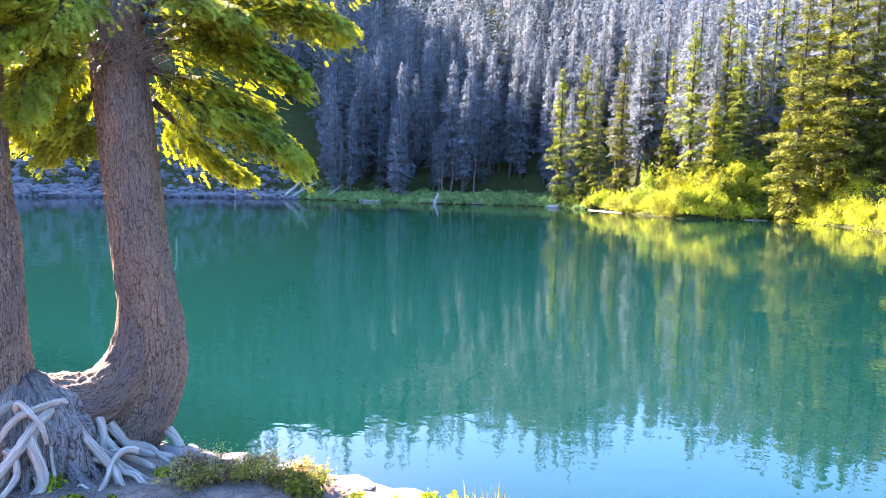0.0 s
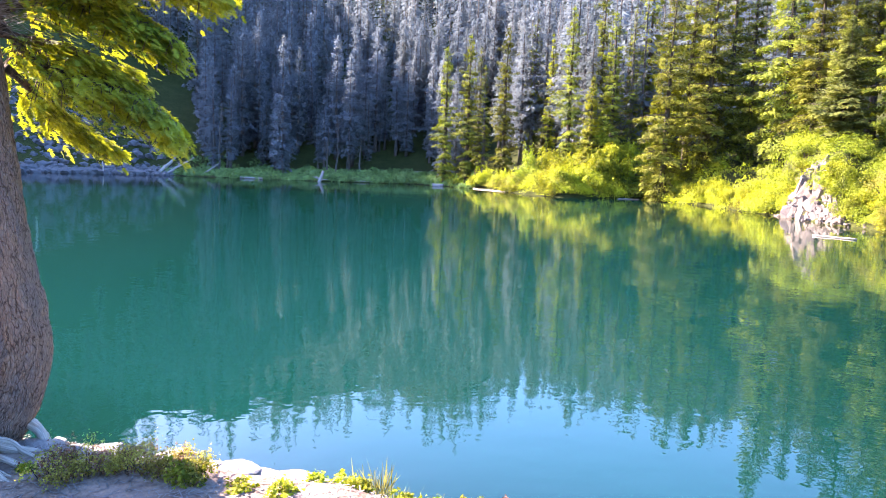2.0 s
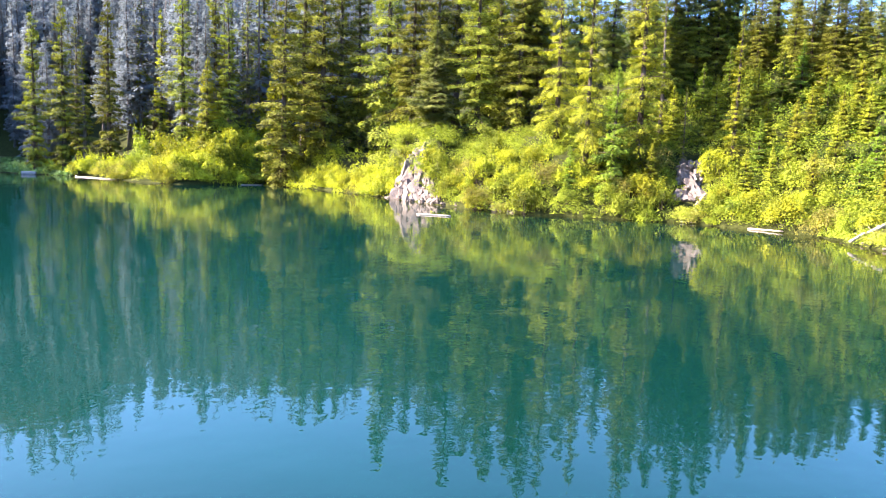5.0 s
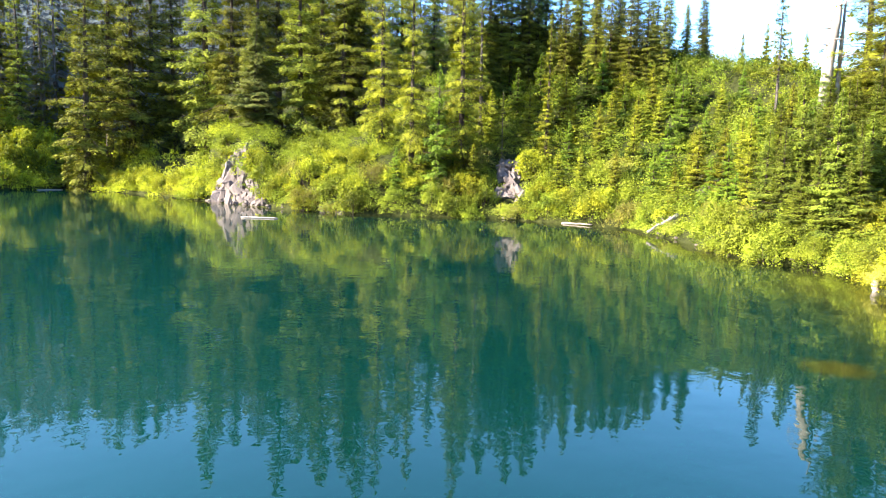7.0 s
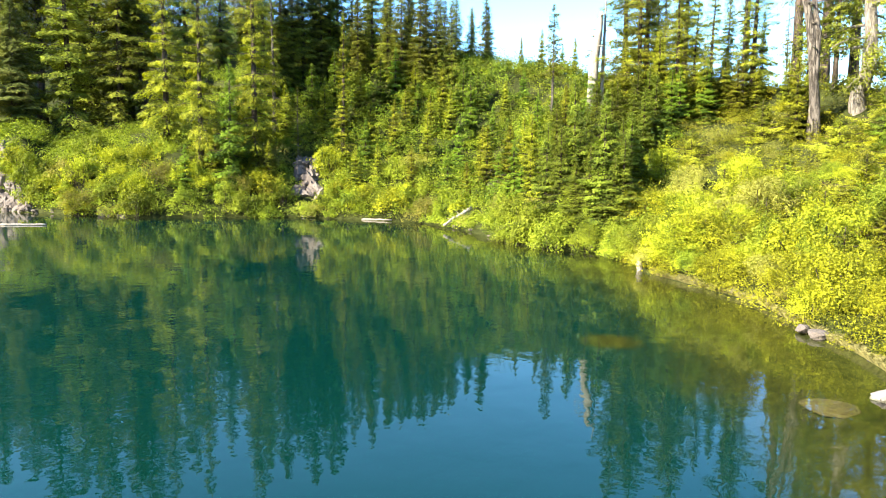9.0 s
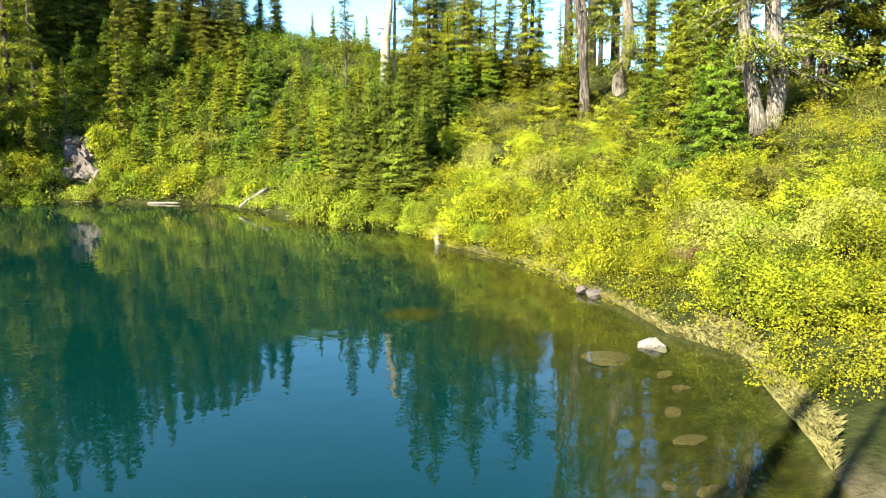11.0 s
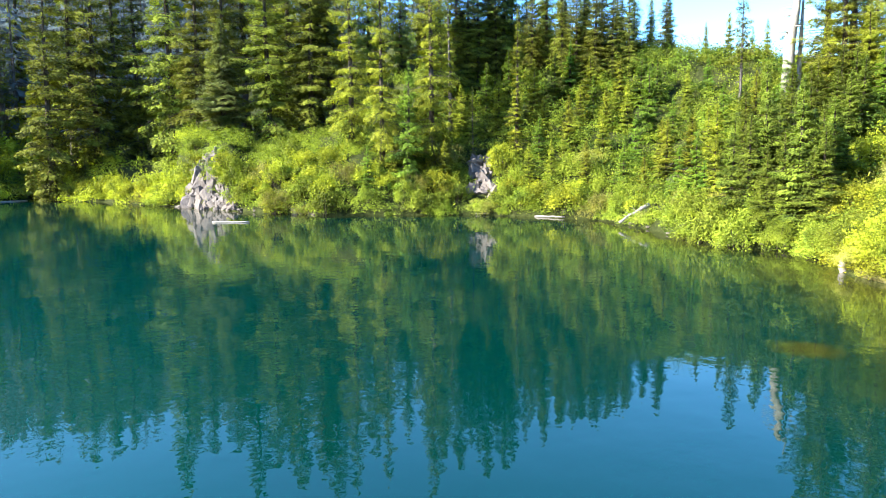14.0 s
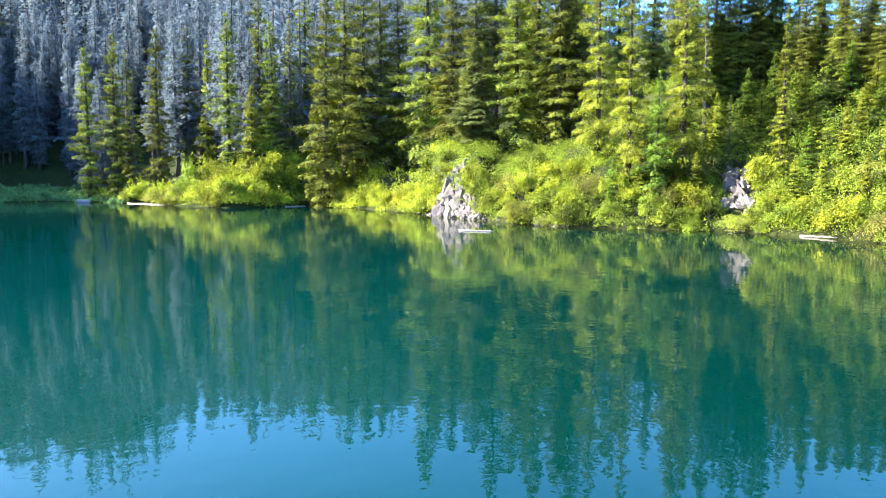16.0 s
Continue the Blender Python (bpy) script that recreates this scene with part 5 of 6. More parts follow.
r = np.random.default_rng(19)
for i in range(26):
    az = 60 + 36 * i / 26 + r.uniform(-0.5, 0.5)
    edge = water_edge(az)
    x, y = polar(az, edge + r.uniform(-0.1, 0.35))
    s = r.uniform(0.03, 0.13) * (0.6 + edge / 40)
    rock("shore_stone", "small pale stone on the lake's edge", x, y, max(land_at(x, y), 0) + s * 0.15, (s, s * 0.8, s * 0.6), r.uniform(0, 360), k=i, group="stones along the shore")
BOULDER_PALE = BLOCKS[2].copy()
BOULDER_PALE.materials.clear()
BOULDER_PALE.materials.append(ROCK_PALE)
rock("boulder", "angular pale boulder half out of the shallow water", 9.95, -0.62, 0.03, (0.17, 0.13, 0.17), 100, [BOULDER_PALE])
rock("boulder", "low grey stone at the grassy edge", 13.2, 0.25, 0.06, (0.24, 0.17, 0.16), 70, k=2)
rock("boulder", "small grey stone beside another at the shore", 13.5, 0.5, 0.08, (0.15, 0.13, 0.12), 10, k=0)
for i, (x, y, rx, ry) in enumerate(SUNKEN):
    floor_z = land_at(x, y)
    rz = min(max((-(0.14 if i else 0.06) - floor_z) / (1.1 if i else 1.0), 0.08), 2.6 if i == 0 else 0.9 * ry)
    rock("submerged_stone", "algae-brown stone lying under the clear shallow water" if i else "pale green mossy stone under the clear water", x, y, floor_z + 0.3 * rz, (ry, rx, rz), (5, 8, 30, 80, 10, 50, 0, 20, 40)[i % 9], WET_MESHES if i else [MOSSY], i, "stones under water")

# talus below the shaded mountain
def talus():
    r = np.random.default_rng(23)
    vs, fs, o = [], [], 0
    bm = bmesh.new()
    bmesh.ops.create_icosphere(bm, subdivisions=1, radius=1.0)
    bv = np.array([v.co[:] for v in bm.verts])
    bf = np.array([[v.index for v in f.verts] for f in bm.faces])
    bm.free()
    for _ in range(2600):
        az = r.uniform(-44, -21)
        edge = water_edge(az)
        d = edge + 34 * r.random() ** 1.4
        x, y = polar(az, d)
        s = 0.16 + 0.95 * r.random() ** 2.2
        v = bv * (1 + 0.22 * r.standard_normal((len(bv), 1))) * s * [1, 0.8, 0.65]
        a = r.uniform(0, 6.28)
        R = np.array([[math.cos(a), -math.sin(a), 0], [math.sin(a), math.cos(a), 0], [0, 0, 1]])
        vs.append(v @ R.T + [x, y, land_at(x, y) + 0.1 * s])
        fs.append(bf + o)
        o += len(bv)
    t = thing("talus", "grey broken talus boulders along the shaded shore", "rubble", kind="stuff")
    part("stones", mesh_of("stones", np.concatenate(vs), np.concatenate(fs), ROCK_GREY), t)


talus()


# ---- logs and driftwood ----
def log(name, label, a, b, r0, r1, mat=DRIFTWOOD, seed=0, stubs=0, sag=0.0):
    rg = np.random.default_rng(seed)
    a, b = np.array(a, float), np.array(b, float)
    t = thing(name, label, "log")
    t.location = a
    u = np.linspace(0, 1, 9)
    p = (b - a) * u[:, None] + rg.standard_normal((9, 3)) * 0.012 * np.linalg.norm(b - a) * [1, 1, 0.3]
    p[:, 2] -= sag * np.sin(u * math.pi)
    part("stem", mesh_of("stem", *tube(p, r0 + (r1 - r0) * u, 9, 0.06, rg), mat, True), t)
    for _ in range(stubs):
        k = rg.uniform(0.2, 0.9)
        at = np.array([np.interp(k, u, p[:, i]) for i in range(3)])
        d = rg.standard_normal(3) * [1, 1, 0.5] + [0, 0, 0.5]
        d /= np.linalg.norm(d)
        part("branch_stub", mesh_of("branch_stub", *tube([at, at + d * r0 * 2, at + d * r0 * 4.5], [r0 * 0.4, r0 * 0.28, r0 * 0.08], 5), mat, True), t)
    return t


log("floating_log", "bleached log floating on the still lake", (19.1, 35.9, 0.03), (20.4, 34.2, 0.04), 0.055, 0.04, seed=1)
log("shore_log", "white bleached log end at the point's edge", (-1.6, 113.6, 0.1), (0.2, 113.0, 0.15), 0.34, 0.24, seed=2)
log("shore_log", "long pale log lying along the waterline", (4.4, 106.0, 0.02), (8.7, 94.0, 0.05), 0.12, 0.08, seed=3)
log("shore_log", "pale driftwood log under the bushes", (20.6, 82.4, 0.02), (23.2, 83.0, 0.04), 0.10, 0.06, seed=4)
log("shore_log", "thin pale log at the foot of the bank", (32.5, 29.0, 0.03), (33.1, 26.6, 0.06), 0.08, 0.05, seed=5)
log("shore_log", "pale log beside the shore rocks", (33.0, 24.2, 0.04), (33.0, 22.2, 0.08), 0.07, 0.04, ROOTWOOD, seed=6)
log("fallen_tree", "bleached dead fir fallen from the bank into the lake", (29.2, 16.6, 0.25), (31.2, 16.2, 1.0), 0.06, 0.13, seed=7, stubs=12)
log("fallen_tree", "bleached trunk leaning on the far shore", (-48.5, 120.5, 0.3), (-45.5, 124.5, 4.9), 0.32, 0.14, seed=8, stubs=3)
log("fallen_tree", "second pale trunk fallen across the first", (-47.5, 121, 0.3), (-43.5, 123.5, 3.2), 0.22, 0.1, seed=9, stubs=3)
log("fallen_tree", "thin dead trunk on the far meadow edge", (-41.5, 121.5, 0.3), (-39.5, 124.5, 2.3), 0.16, 0.08, seed=10)
log("drift_stump", "white bent stump standing in the shallows", (-20.3, 115.5, -0.2), (-19.6, 116, 1.8), 0.3, 0.2, seed=11, stubs=4)
log("shore_log", "grey log lying along the far shore", (-34, 118.5, 0.15), (-30, 117.5, 0.15), 0.2, 0.14, seed=12)
log("shore_log", "slim pale log on the far meadow", (-15, 119.5, 0.2), (-8, 123, 0.2), 0.14, 0.1, seed=13)
log("meadow_log", "pale fallen trunk lying on the green meadow", (-13.0, 141, 1.6), (-4.5, 143, 2.1), 0.2, 0.14, seed=14, sag=0.2)
log("leaning_snag", "thin bleached snag above the talus", (-68, 118, 8), (-69, 119, 14), 0.2, 0.06, seed=15)
log("leaning_snag", "pale dead stem standing at the talus foot", (-56.0, 116.5, -0.1), (-56.2, 116.7, 2.0), 0.14, 0.08, seed=16)
log("post", "short weathered stump standing at the water's edge", (20.05, 4.95, -0.15), (20.1, 4.98, 0.36), 0.10, 0.09, ROOTWOOD, seed=17)
for i, (az, d, h) in enumerate([(-17.6, 140, 13), (-17.0, 141, 15), (-9.4, 137, 9), (-8.6, 137.5, 11), (-6.8, 138, 8), (13.8, 112, 16), (6.2, 134, 20), (8.6, 140, 22), (16.4, 120, 20)]):
    x, y = polar(az, d)
    z = land_at(x, y)
    log("dead_tree", "bare pale dead trunk among the far firs", (x, y, z - 0.3), (x + 0.4, y, z + h), 0.2, 0.05, BARK_GREY, 40 + i, 6)


# ---- grass along the edge ----
def grass_strip(name, label, n, where, height, mat, seed):
    r = np.random.default_rng(seed)
    x, y = where(r, n)
    b = np.stack([x, y, land(x, y) - 0.01], 1)
    h = (height * r.uniform(0.5, 1.3, n))[:, None]
    a = r.uniform(0, 6.28, n)
    d = np.stack([np.cos(a), np.sin(a), 0 * a], 1)
    w = np.stack([-d[:, 1], d[:, 0], 0 * a], 1) * h * 0.014
    up = np.array([[0, 0, 1.0]])
    v = np.stack([b - w, b + w, b + d * h * 0.25 + up * h * 0.7 + w * 0.6, b + d * h * 0.7 + up * h * 0.9], 1).reshape(-1, 3)
    t = thing(name, label, "grass", kind="stuff")
    part("blades", mesh_of("blades", v, np.arange(len(v)).reshape(-1, 4), mat), t)


def round_about(az, dist):
    return dist * np.sin(np.radians(az)), dist * np.cos(np.radians(az))


def right_verge(r, n):
    az = r.uniform(77, 107, n)
    return round_about(az, water_edge(az) + 0.02 + (np.where(az > 97, 1.0, 0.22) + 0.12 * np.sin(az * 2.3) + 0.08 * np.sin(az * 5.1)) * r.random(n) ** 1.2)


def far_meadow(r, n):
    az = r.uniform(-20, 1.0, n)
    return round_about(az, water_edge(az) + 24 * r.random(n))


grass_strip("grass_verge", "dry yellow grass along the shallow shore", 15000, right_verge, 0.11, GRASS, 61)
grass_strip("meadow_grass", "green grass on the shaded far shore", 8000, far_meadow, 0.7, MEADOW, 62)


def bank_litter():
    """Fallen twigs and needles on the soil of the near bank."""
    r = np.random.default_rng(66)
    n = 2600
    x, y = r.uniform(-3.4, -0.2, n), r.uniform(2.2, 4.0, n)
    z = land(x, y) + 0.004
    a = r.uniform(0, 6.28, n)
    ln = r.uniform(0.012, 0.07, n)[:, None]
    d = np.stack([np.cos(a), np.sin(a), r.uniform(-0.1, 0.15, n)], 1) * ln
    w = np.stack([-np.sin(a), np.cos(a), 0 * a], 1) * 0.0035
    b = np.stack([x, y, z], 1)
    v = np.stack([b - d - w, b + d - w, b + d + w, b - d + w], 1).reshape(-1, 3)
    t = thing("forest_litter", "scattered dry twigs and needles on bare soil", "litter", kind="stuff")
    part("twigs", mesh_of("twigs", v, np.arange(len(v)).reshape(-1, 4), ROOTWOOD), t)


bank_litter()

# ---- the near bank: hemlock with two trunks, roots, heath ----
hemlock = thing("hemlock_tree", "twin-trunked old hemlock gripping the bank with bare roots", "tree")
hemlock.location = (-2.5, 3.6, 1.0)
H0 = np.array([-2.5, 3.6, 1.0])


def smooth_line(points, n):
    p = np.array(points, float)
    k = np.linspace(0, len(p) - 1, n)
    out = []
    for t in k:
        i = min(int(t), len(p) - 2)
        f = t - i
        a, b, c, d = p[max(i - 1, 0)], p[i], p[i + 1], p[min(i + 2, len(p) - 1)]
        out.append(0.5 * (2 * b + (c - a) * f + (2 * a - 5 * b + 4 * c - d) * f * f + (3 * b - a - 3 * c + d) * f ** 3))
    return np.array(out)


def bark_tube(points, radii, n, sides, rough, seed, furrow=0.0, wander=0.0):
    """A trunk with long furrows in its bark, as real relief."""
    r = np.random.default_rng(seed)
    line = smooth_line(points, n)
    if wander:
        k = np.linspace(0, 1, n)[:, None]
        for f in (7.0, 13.0, 23.0):
            line = line + wander * 7 / f * np.sin(k * f + r.uniform(0, 6.28, 3)) * r.uniform(0.5, 1, 3) * np.minimum(1, 5 * k)
    rad = np.interp(np.linspace(0, 1, n), np.linspace(0, 1, len(radii)), radii)
    v, f = tube(line - H0, rad, sides, 0, r)
    ring = v[:n * sides].reshape(n, sides, 3)
    mid = (line - H0)[:, None]
    wav = np.zeros((n, sides))
    for k in range(14):
        fr, ph, dz = r.integers(5, 26), r.uniform(0, 6.28), r.uniform(-0.25, 0.25)
        wav += np.sin(np.arange(sides)[None] * 2 * math.pi * fr / sides + ph + dz * np.arange(n)[:, None] * 0.8 + 1.4 * np.sin(np.arange(n)[:, None] * r.uniform(0.1, 0.5) + ph))
    wav = wav / 5 + rough * r.standard_normal((n, sides))
    ring[:] = mid + (ring - mid) * (1 + furrow * wav)[..., None]
    v[:n * sides] = ring.reshape(-1, 3)
    return v, f, line, rad, sides


def stem_mesh(name, v, f, line, rad, sides, mat):
    """A stem with coordinates that follow its grain."""
    me = mesh_of(name, v, f, mat, True)
    n = len(line)
    run = np.concatenate([[0], np.cumsum(np.linalg.norm(np.diff(line, axis=0), axis=1))])
    a = np.arange(sides) * 2 * math.pi / sides
    g = np.stack([np.broadcast_to(rad.mean() * np.cos(a), (n, sides)), np.broadcast_to(rad.mean() * np.sin(a), (n, sides)), np.broadcast_to(run[:, None], (n, sides))], -1).reshape(-1, 3)
    g = np.concatenate([g, [[0, 0, 0], [0, 0, run[-1]]]]) + line[0] * 3.1
    me.attributes.new("grain", "FLOAT_VECTOR", "POINT").data.foreach_set("vector", g.astype(np.float32).ravel())
    return me


T1 = [(-2.60, 3.70, 0.92), (-2.50, 3.76, 1.14), (-2.41, 3.81, 1.36), (-2.36, 3.84, 1.58), (-2.36, 3.83, 1.80), (-2.40, 3.81, 2.09), (-2.43, 3.79, 2.36), (-2.47, 3.79, 2.69), (-2.51, 3.80, 3.02), (-2.56, 3.82, 3.35), (-2.60, 3.85, 3.65), (-2.65, 3.88, 4.3), (-2.75, 3.95, 5.5), (-2.8, 4.0, 7.5), (-2.8, 4.0, 10)]
part("trunk", stem_mesh("trunk", *bark_tube(T1, [0.16, 0.18, 0.19, 0.185, 0.172, 0.162, 0.157, 0.157, 0.155, 0.15, 0.145, 0.135, 0.11, 0.08, 0.01], 150, 84, 0.3, 1, 0.05), BARK_NEAR), hemlock)
T2 = [(-3.04, 3.36, 1.25), (-3.04, 3.34, 1.6), (-3.04, 3.34, 1.85), (-3.05, 3.34, 2.2), (-3.09, 3.35, 2.55), (-3.14, 3.38, 2.95), (-3.21, 3.44, 3.5), (-3.32, 3.5, 4.4), (-3.4, 3.55, 6), (-3.4, 3.6, 8.5)]
part("trunk", stem_mesh("trunk", *bark_tube(T2, [0.23, 0.21, 0.185, 0.175, 0.165, 0.16, 0.15, 0.13, 0.09, 0.01], 130, 84, 0.3, 2, 0.05), BARK_NEAR), hemlock)
part("trunk_elbow", stem_mesh("trunk_elbow", *bark_tube([(-2.98, 3.40, 1.30), (-2.78, 3.48, 1.40), (-2.60, 3.58, 1.43), (-2.49, 3.68, 1.52), (-2.42, 3.77, 1.72), (-2.41, 3.80, 2.0), (-2.42, 3.79, 2.3)], [0.24, 0.19, 0.165, 0.16, 0.152, 0.14, 0.12], 80, 72, 0.3, 3, 0.055), BARK_NEAR), hemlock)


def root_plate():
    bm = bmesh.new()
    bmesh.ops.create_icosphere(bm, subdivisions=6, radius=1.0)
    for v in bm.verts:
        c = v.co.normalized()
        a = math.atan2(c.y, c.x) + 0.25 * noise.noise(c * 2.0)
        flow = 0.10 * abs(math.sin(a * 6.5 + 1.2 * c.z)) + 0.05 * abs(math.sin(a * 15 + 2 * c.z + 1.0)) + 0.12 * noise.noise(c * 2.7)
        fine = 0.03 * noise.noise(Vector((a * 14, c.z * 3.0, 0))) + 0.015 * noise.noise(c * 14)
        r = 0.86 + flow + fine
        flare = 1 + 0.30 * max(0, -c.z)
        v.co = Vector((-0.38, -0.22, 0.22)) + Vector((c.x * 0.44 * r * flare, c.y * 0.32 * r * flare, c.z * 0.40 * r))
    me = bpy.data.meshes.new("root_plate")
    grain = []
    for v in bm.verts:
        d = v.co - Vector((-0.38, -0.22, 0.22))
        a = math.atan2(d.y, d.x)
        grain += [0.35 * math.cos(a), 0.35 * math.sin(a), d.length * 0.6 - d.z]
    bm.to_mesh(me)
    me.attributes.new("grain", "FLOAT_VECTOR", "POINT").data.foreach_set("vector", np.array(grain, np.float32))
    bm.free()
    for p in me.polygons:
        p.use_smooth = True
    me.materials.append(BARK_ROOT)
    return me


part("root_plate", root_plate(), hemlock, "gnarled dark root plate between the trunks")
ROOTS = [
    ([(-2.62, 3.38, 1.47), (-2.65, 3.19, 1.49), (-2.70, 3.08, 1.42), (-2.78, 3.0, 1.2)], 0.023), ([(-2.66, 3.30, 1.46), (-2.62, 3.15, 1.40), (-2.53, 3.08, 1.26), (-2.50, 3.03, 1.12), (-2.60, 2.93, 1.05)], 0.043),
    ([(-2.64, 3.20, 1.43), (-2.63, 3.04, 1.33), (-2.70, 2.92, 1.16), (-2.8, 2.85, 1.03)], 0.031), ([(-2.62, 3.38, 1.40), (-2.47, 3.33, 1.33), (-2.32, 3.30, 1.21), (-2.22, 3.28, 1.10), (-2.1, 3.25, 1.04)], 0.028),
    ([(-2.55, 3.50, 1.30), (-2.37, 3.46, 1.22), (-2.21, 3.45, 1.15), (-2.02, 3.43, 1.09), (-1.85, 3.42, 1.03)], 0.023), ([(-2.30, 3.35, 1.16), (-2.13, 3.32, 1.11), (-1.98, 3.30, 1.05)], 0.023),
    ([(-2.22, 3.42, 1.21), (-2.29, 3.34, 1.22), (-2.28, 3.25, 1.15), (-2.27, 3.17, 1.08), (-2.34, 3.08, 1.04)], 0.019), ([(-2.56, 3.60, 1.38), (-2.47, 3.58, 1.26), (-2.36, 3.58, 1.16), (-2.14, 3.64, 1.10), (-1.95, 3.68, 1.02), (-1.8, 3.7, 0.97)], 0.035),
    ([(-2.75, 2.78, 1.06), (-2.4, 2.90, 1.09), (-2.19, 3.0, 1.08), (-1.9, 3.1, 1.05)], 0.023), ([(-2.80, 3.20, 1.50), (-2.85, 3.0, 1.38), (-2.9, 2.85, 1.05)], 0.047),
    ([(-2.6, 3.26, 1.38), (-2.55, 3.2, 1.28), (-2.50, 3.13, 1.15), (-2.45, 3.1, 1.04)], 0.012), ([(-2.70, 3.08, 1.3), (-2.62, 3.0, 1.22), (-2.64, 2.88, 1.06)], 0.022),
    ([(-2.57, 3.52, 1.47), (-2.50, 3.48, 1.34), (-2.41, 3.42, 1.16), (-2.36, 3.38, 1.04)], 0.039), ([(-2.3, 3.82, 1.2), (-2.15, 3.8, 1.08), (-1.95, 3.82, 0.98)], 0.047), ([(-2.62, 2.9, 1.08), (-2.2, 2.85, 1.07), (-1.7, 2.95, 1.05)], 0.017),
    ([(-2.50, 3.42, 1.28), (-2.36, 3.38, 1.20), (-2.20, 3.36, 1.12), (-2.0, 3.36, 1.05)], 0.016), ([(-2.75, 3.10, 1.30), (-2.68, 2.98, 1.18), (-2.72, 2.84, 1.06)], 0.020), ([(-2.45, 3.22, 1.10), (-2.36, 3.18, 1.10), (-2.24, 3.20, 1.07)], 0.010),
    ([(-2.58, 3.10, 1.14), (-2.5, 3.02, 1.10), (-2.38, 2.98, 1.06)], 0.012), ([(-2.35, 3.62, 1.18), (-2.2, 3.60, 1.12), (-2.05, 3.55, 1.07), (-1.9, 3.56, 1.03)], 0.018), ([(-2.85, 3.05, 1.42), (-2.95, 2.92, 1.25), (-3.0, 2.8, 1.05)], 0.030), ([(-2.7, 3.15, 1.52), (-2.58, 3.12, 1.46), (-2.52, 3.1, 1.36)], 0.018),
]
for i, (pts, rad) in enumerate(ROOTS):
    rad = min(rad, 0.022 + rad * 0.3)
    first = np.array(pts[0])
    inward = np.array([-2.88, 3.40, 1.18]) - first
    pts = [tuple(first + inward * min(0.5, 0.16 / np.linalg.norm(inward)))] + pts
    part("root", stem_mesh("root", *bark_tube(pts, [rad * 0.9, rad * 0.95, rad * 0.78, rad * 0.72, rad * 0.45], 44, 16, 0.5, 50 + i, 0.15, 0.016), ROOT_SILVER), hemlock, "bare silvery root")


rr = np.random.default_rng(140)
for i in range(26):
    a = radians(-168 + 205 * (i + rr.uniform(-0.4, 0.4)) / 25)
    reach = rr.uniform(0.45, 0.95)
    u = np.linspace(0, 1, 7)
    d = np.array([math.cos(a), math.sin(a)])
    turn = np.array([-d[1], d[0]])
    off = 0.02 + reach * u ** 1.25
    wig = np.cumsum(rr.normal(0, 0.035, 7))
    pts = [(-2.86 + d[0] * o * 1.15 + turn[0] * w, 3.40 + d[1] * o * 0.85 + turn[1] * w, max(1.52 - 0.50 * min(1, uu * 1.25) ** 0.75 + rr.uniform(-0.02, 0.02), 1.055)) for uu, o, w in zip(u, off, wig)]
    base_r = rr.uniform(0.012, 0.036)
    silver = rr.random() < 0.15
    part("root", stem_mesh("root", *bark_tube(pts, [base_r * 1.3, base_r, base_r * 0.75, base_r * 0.35], 34, 14, 0.5, 150 + i, 0.16, 0.02), ROOT_SILVER if silver else BARK_ROOT), hemlock, "bare silvery root" if silver else "bark-covered brown root")


def bough(points, seed, twigs, width, hang, limb_r=0.022, start=0.25):
    """A hemlock bough: limb, twigs, and flat fronds of short needles that hang from it."""
    r = np.random.default_rng(seed)
    line = smooth_line(points, 24) - H0
    u = np.linspace(0, 1, 24)
    wood = [tube(line, limb_r * (1 - u * 0.85) + 0.002, 6, 0.06, r)]
    ends, ways, lens = [], [], []
    along = np.gradient(line, axis=0)
    along /= np.linalg.norm(along, axis=1, keepdims=True)
    for _ in range(twigs):
        k = start + (1 - start) * r.random() ** 0.75
        at = np.array([np.interp(k, u, line[:, i]) for i in range(3)])
        al = np.array([np.interp(k, u, along[:, i]) for i in range(3)])
        side = np.cross(al, [0, 0, 1.0])
        side /= np.linalg.norm(side) + 1e-9
        off = r.normal(0, 0.55) * width * (1.15 - 0.75 * k)
        drop = -abs(r.normal(0, 0.5)) * hang * (1.1 - 0.5 * k) + r.uniform(0, 0.25) * hang - 0.25 * abs(off)
        c = at + side * off + [0, 0, drop] + al * r.normal(0, 0.04)
        w = al * r.uniform(0.4, 1.0) + side * np.sign(off) * r.uniform(0.2, 0.9) + [0, 0, r.uniform(-0.75, 0.05)]
        w = w / np.linalg.norm(w)
        if r.random() < 0.16:
            wood.append(tube([at, (at + c) / 2 + [0, 0, 0.02], c], [0.006, 0.004, 0.002], 3))
        ends.append(c)
        ways.append(w)
        lens.append(r.uniform(0.035, 0.085))
    ends, ways, lens = np.array(ends), np.array(ways), np.array(lens)
    side = np.cross(ways, r.standard_normal((len(ways), 3)) * 0.35 + [0, 0, 1.0])
    side /= np.linalg.norm(side, axis=1, keepdims=True)
    tri = []
    for j in range(6):
        s = (j + 0.5) / 6
        b = ends + ways * (lens * s)[:, None]
        for sg in (-1, 1):
            ln = 0.021 * (1.15 - 0.6 * s) * r.uniform(0.8, 1.25, len(ends))
            d = side * sg * 0.85 + ways * 0.55 + r.standard_normal(side.shape) * 0.16
            wd = ways * 0.0058
            tri.append(np.stack([b - wd, b + wd, b + d * ln[:, None]], 1))
    v = np.concatenate(tri, 1).reshape(-1, 3)
    return joined(wood), (v, np.arange(len(v)).reshape(-1, 3))


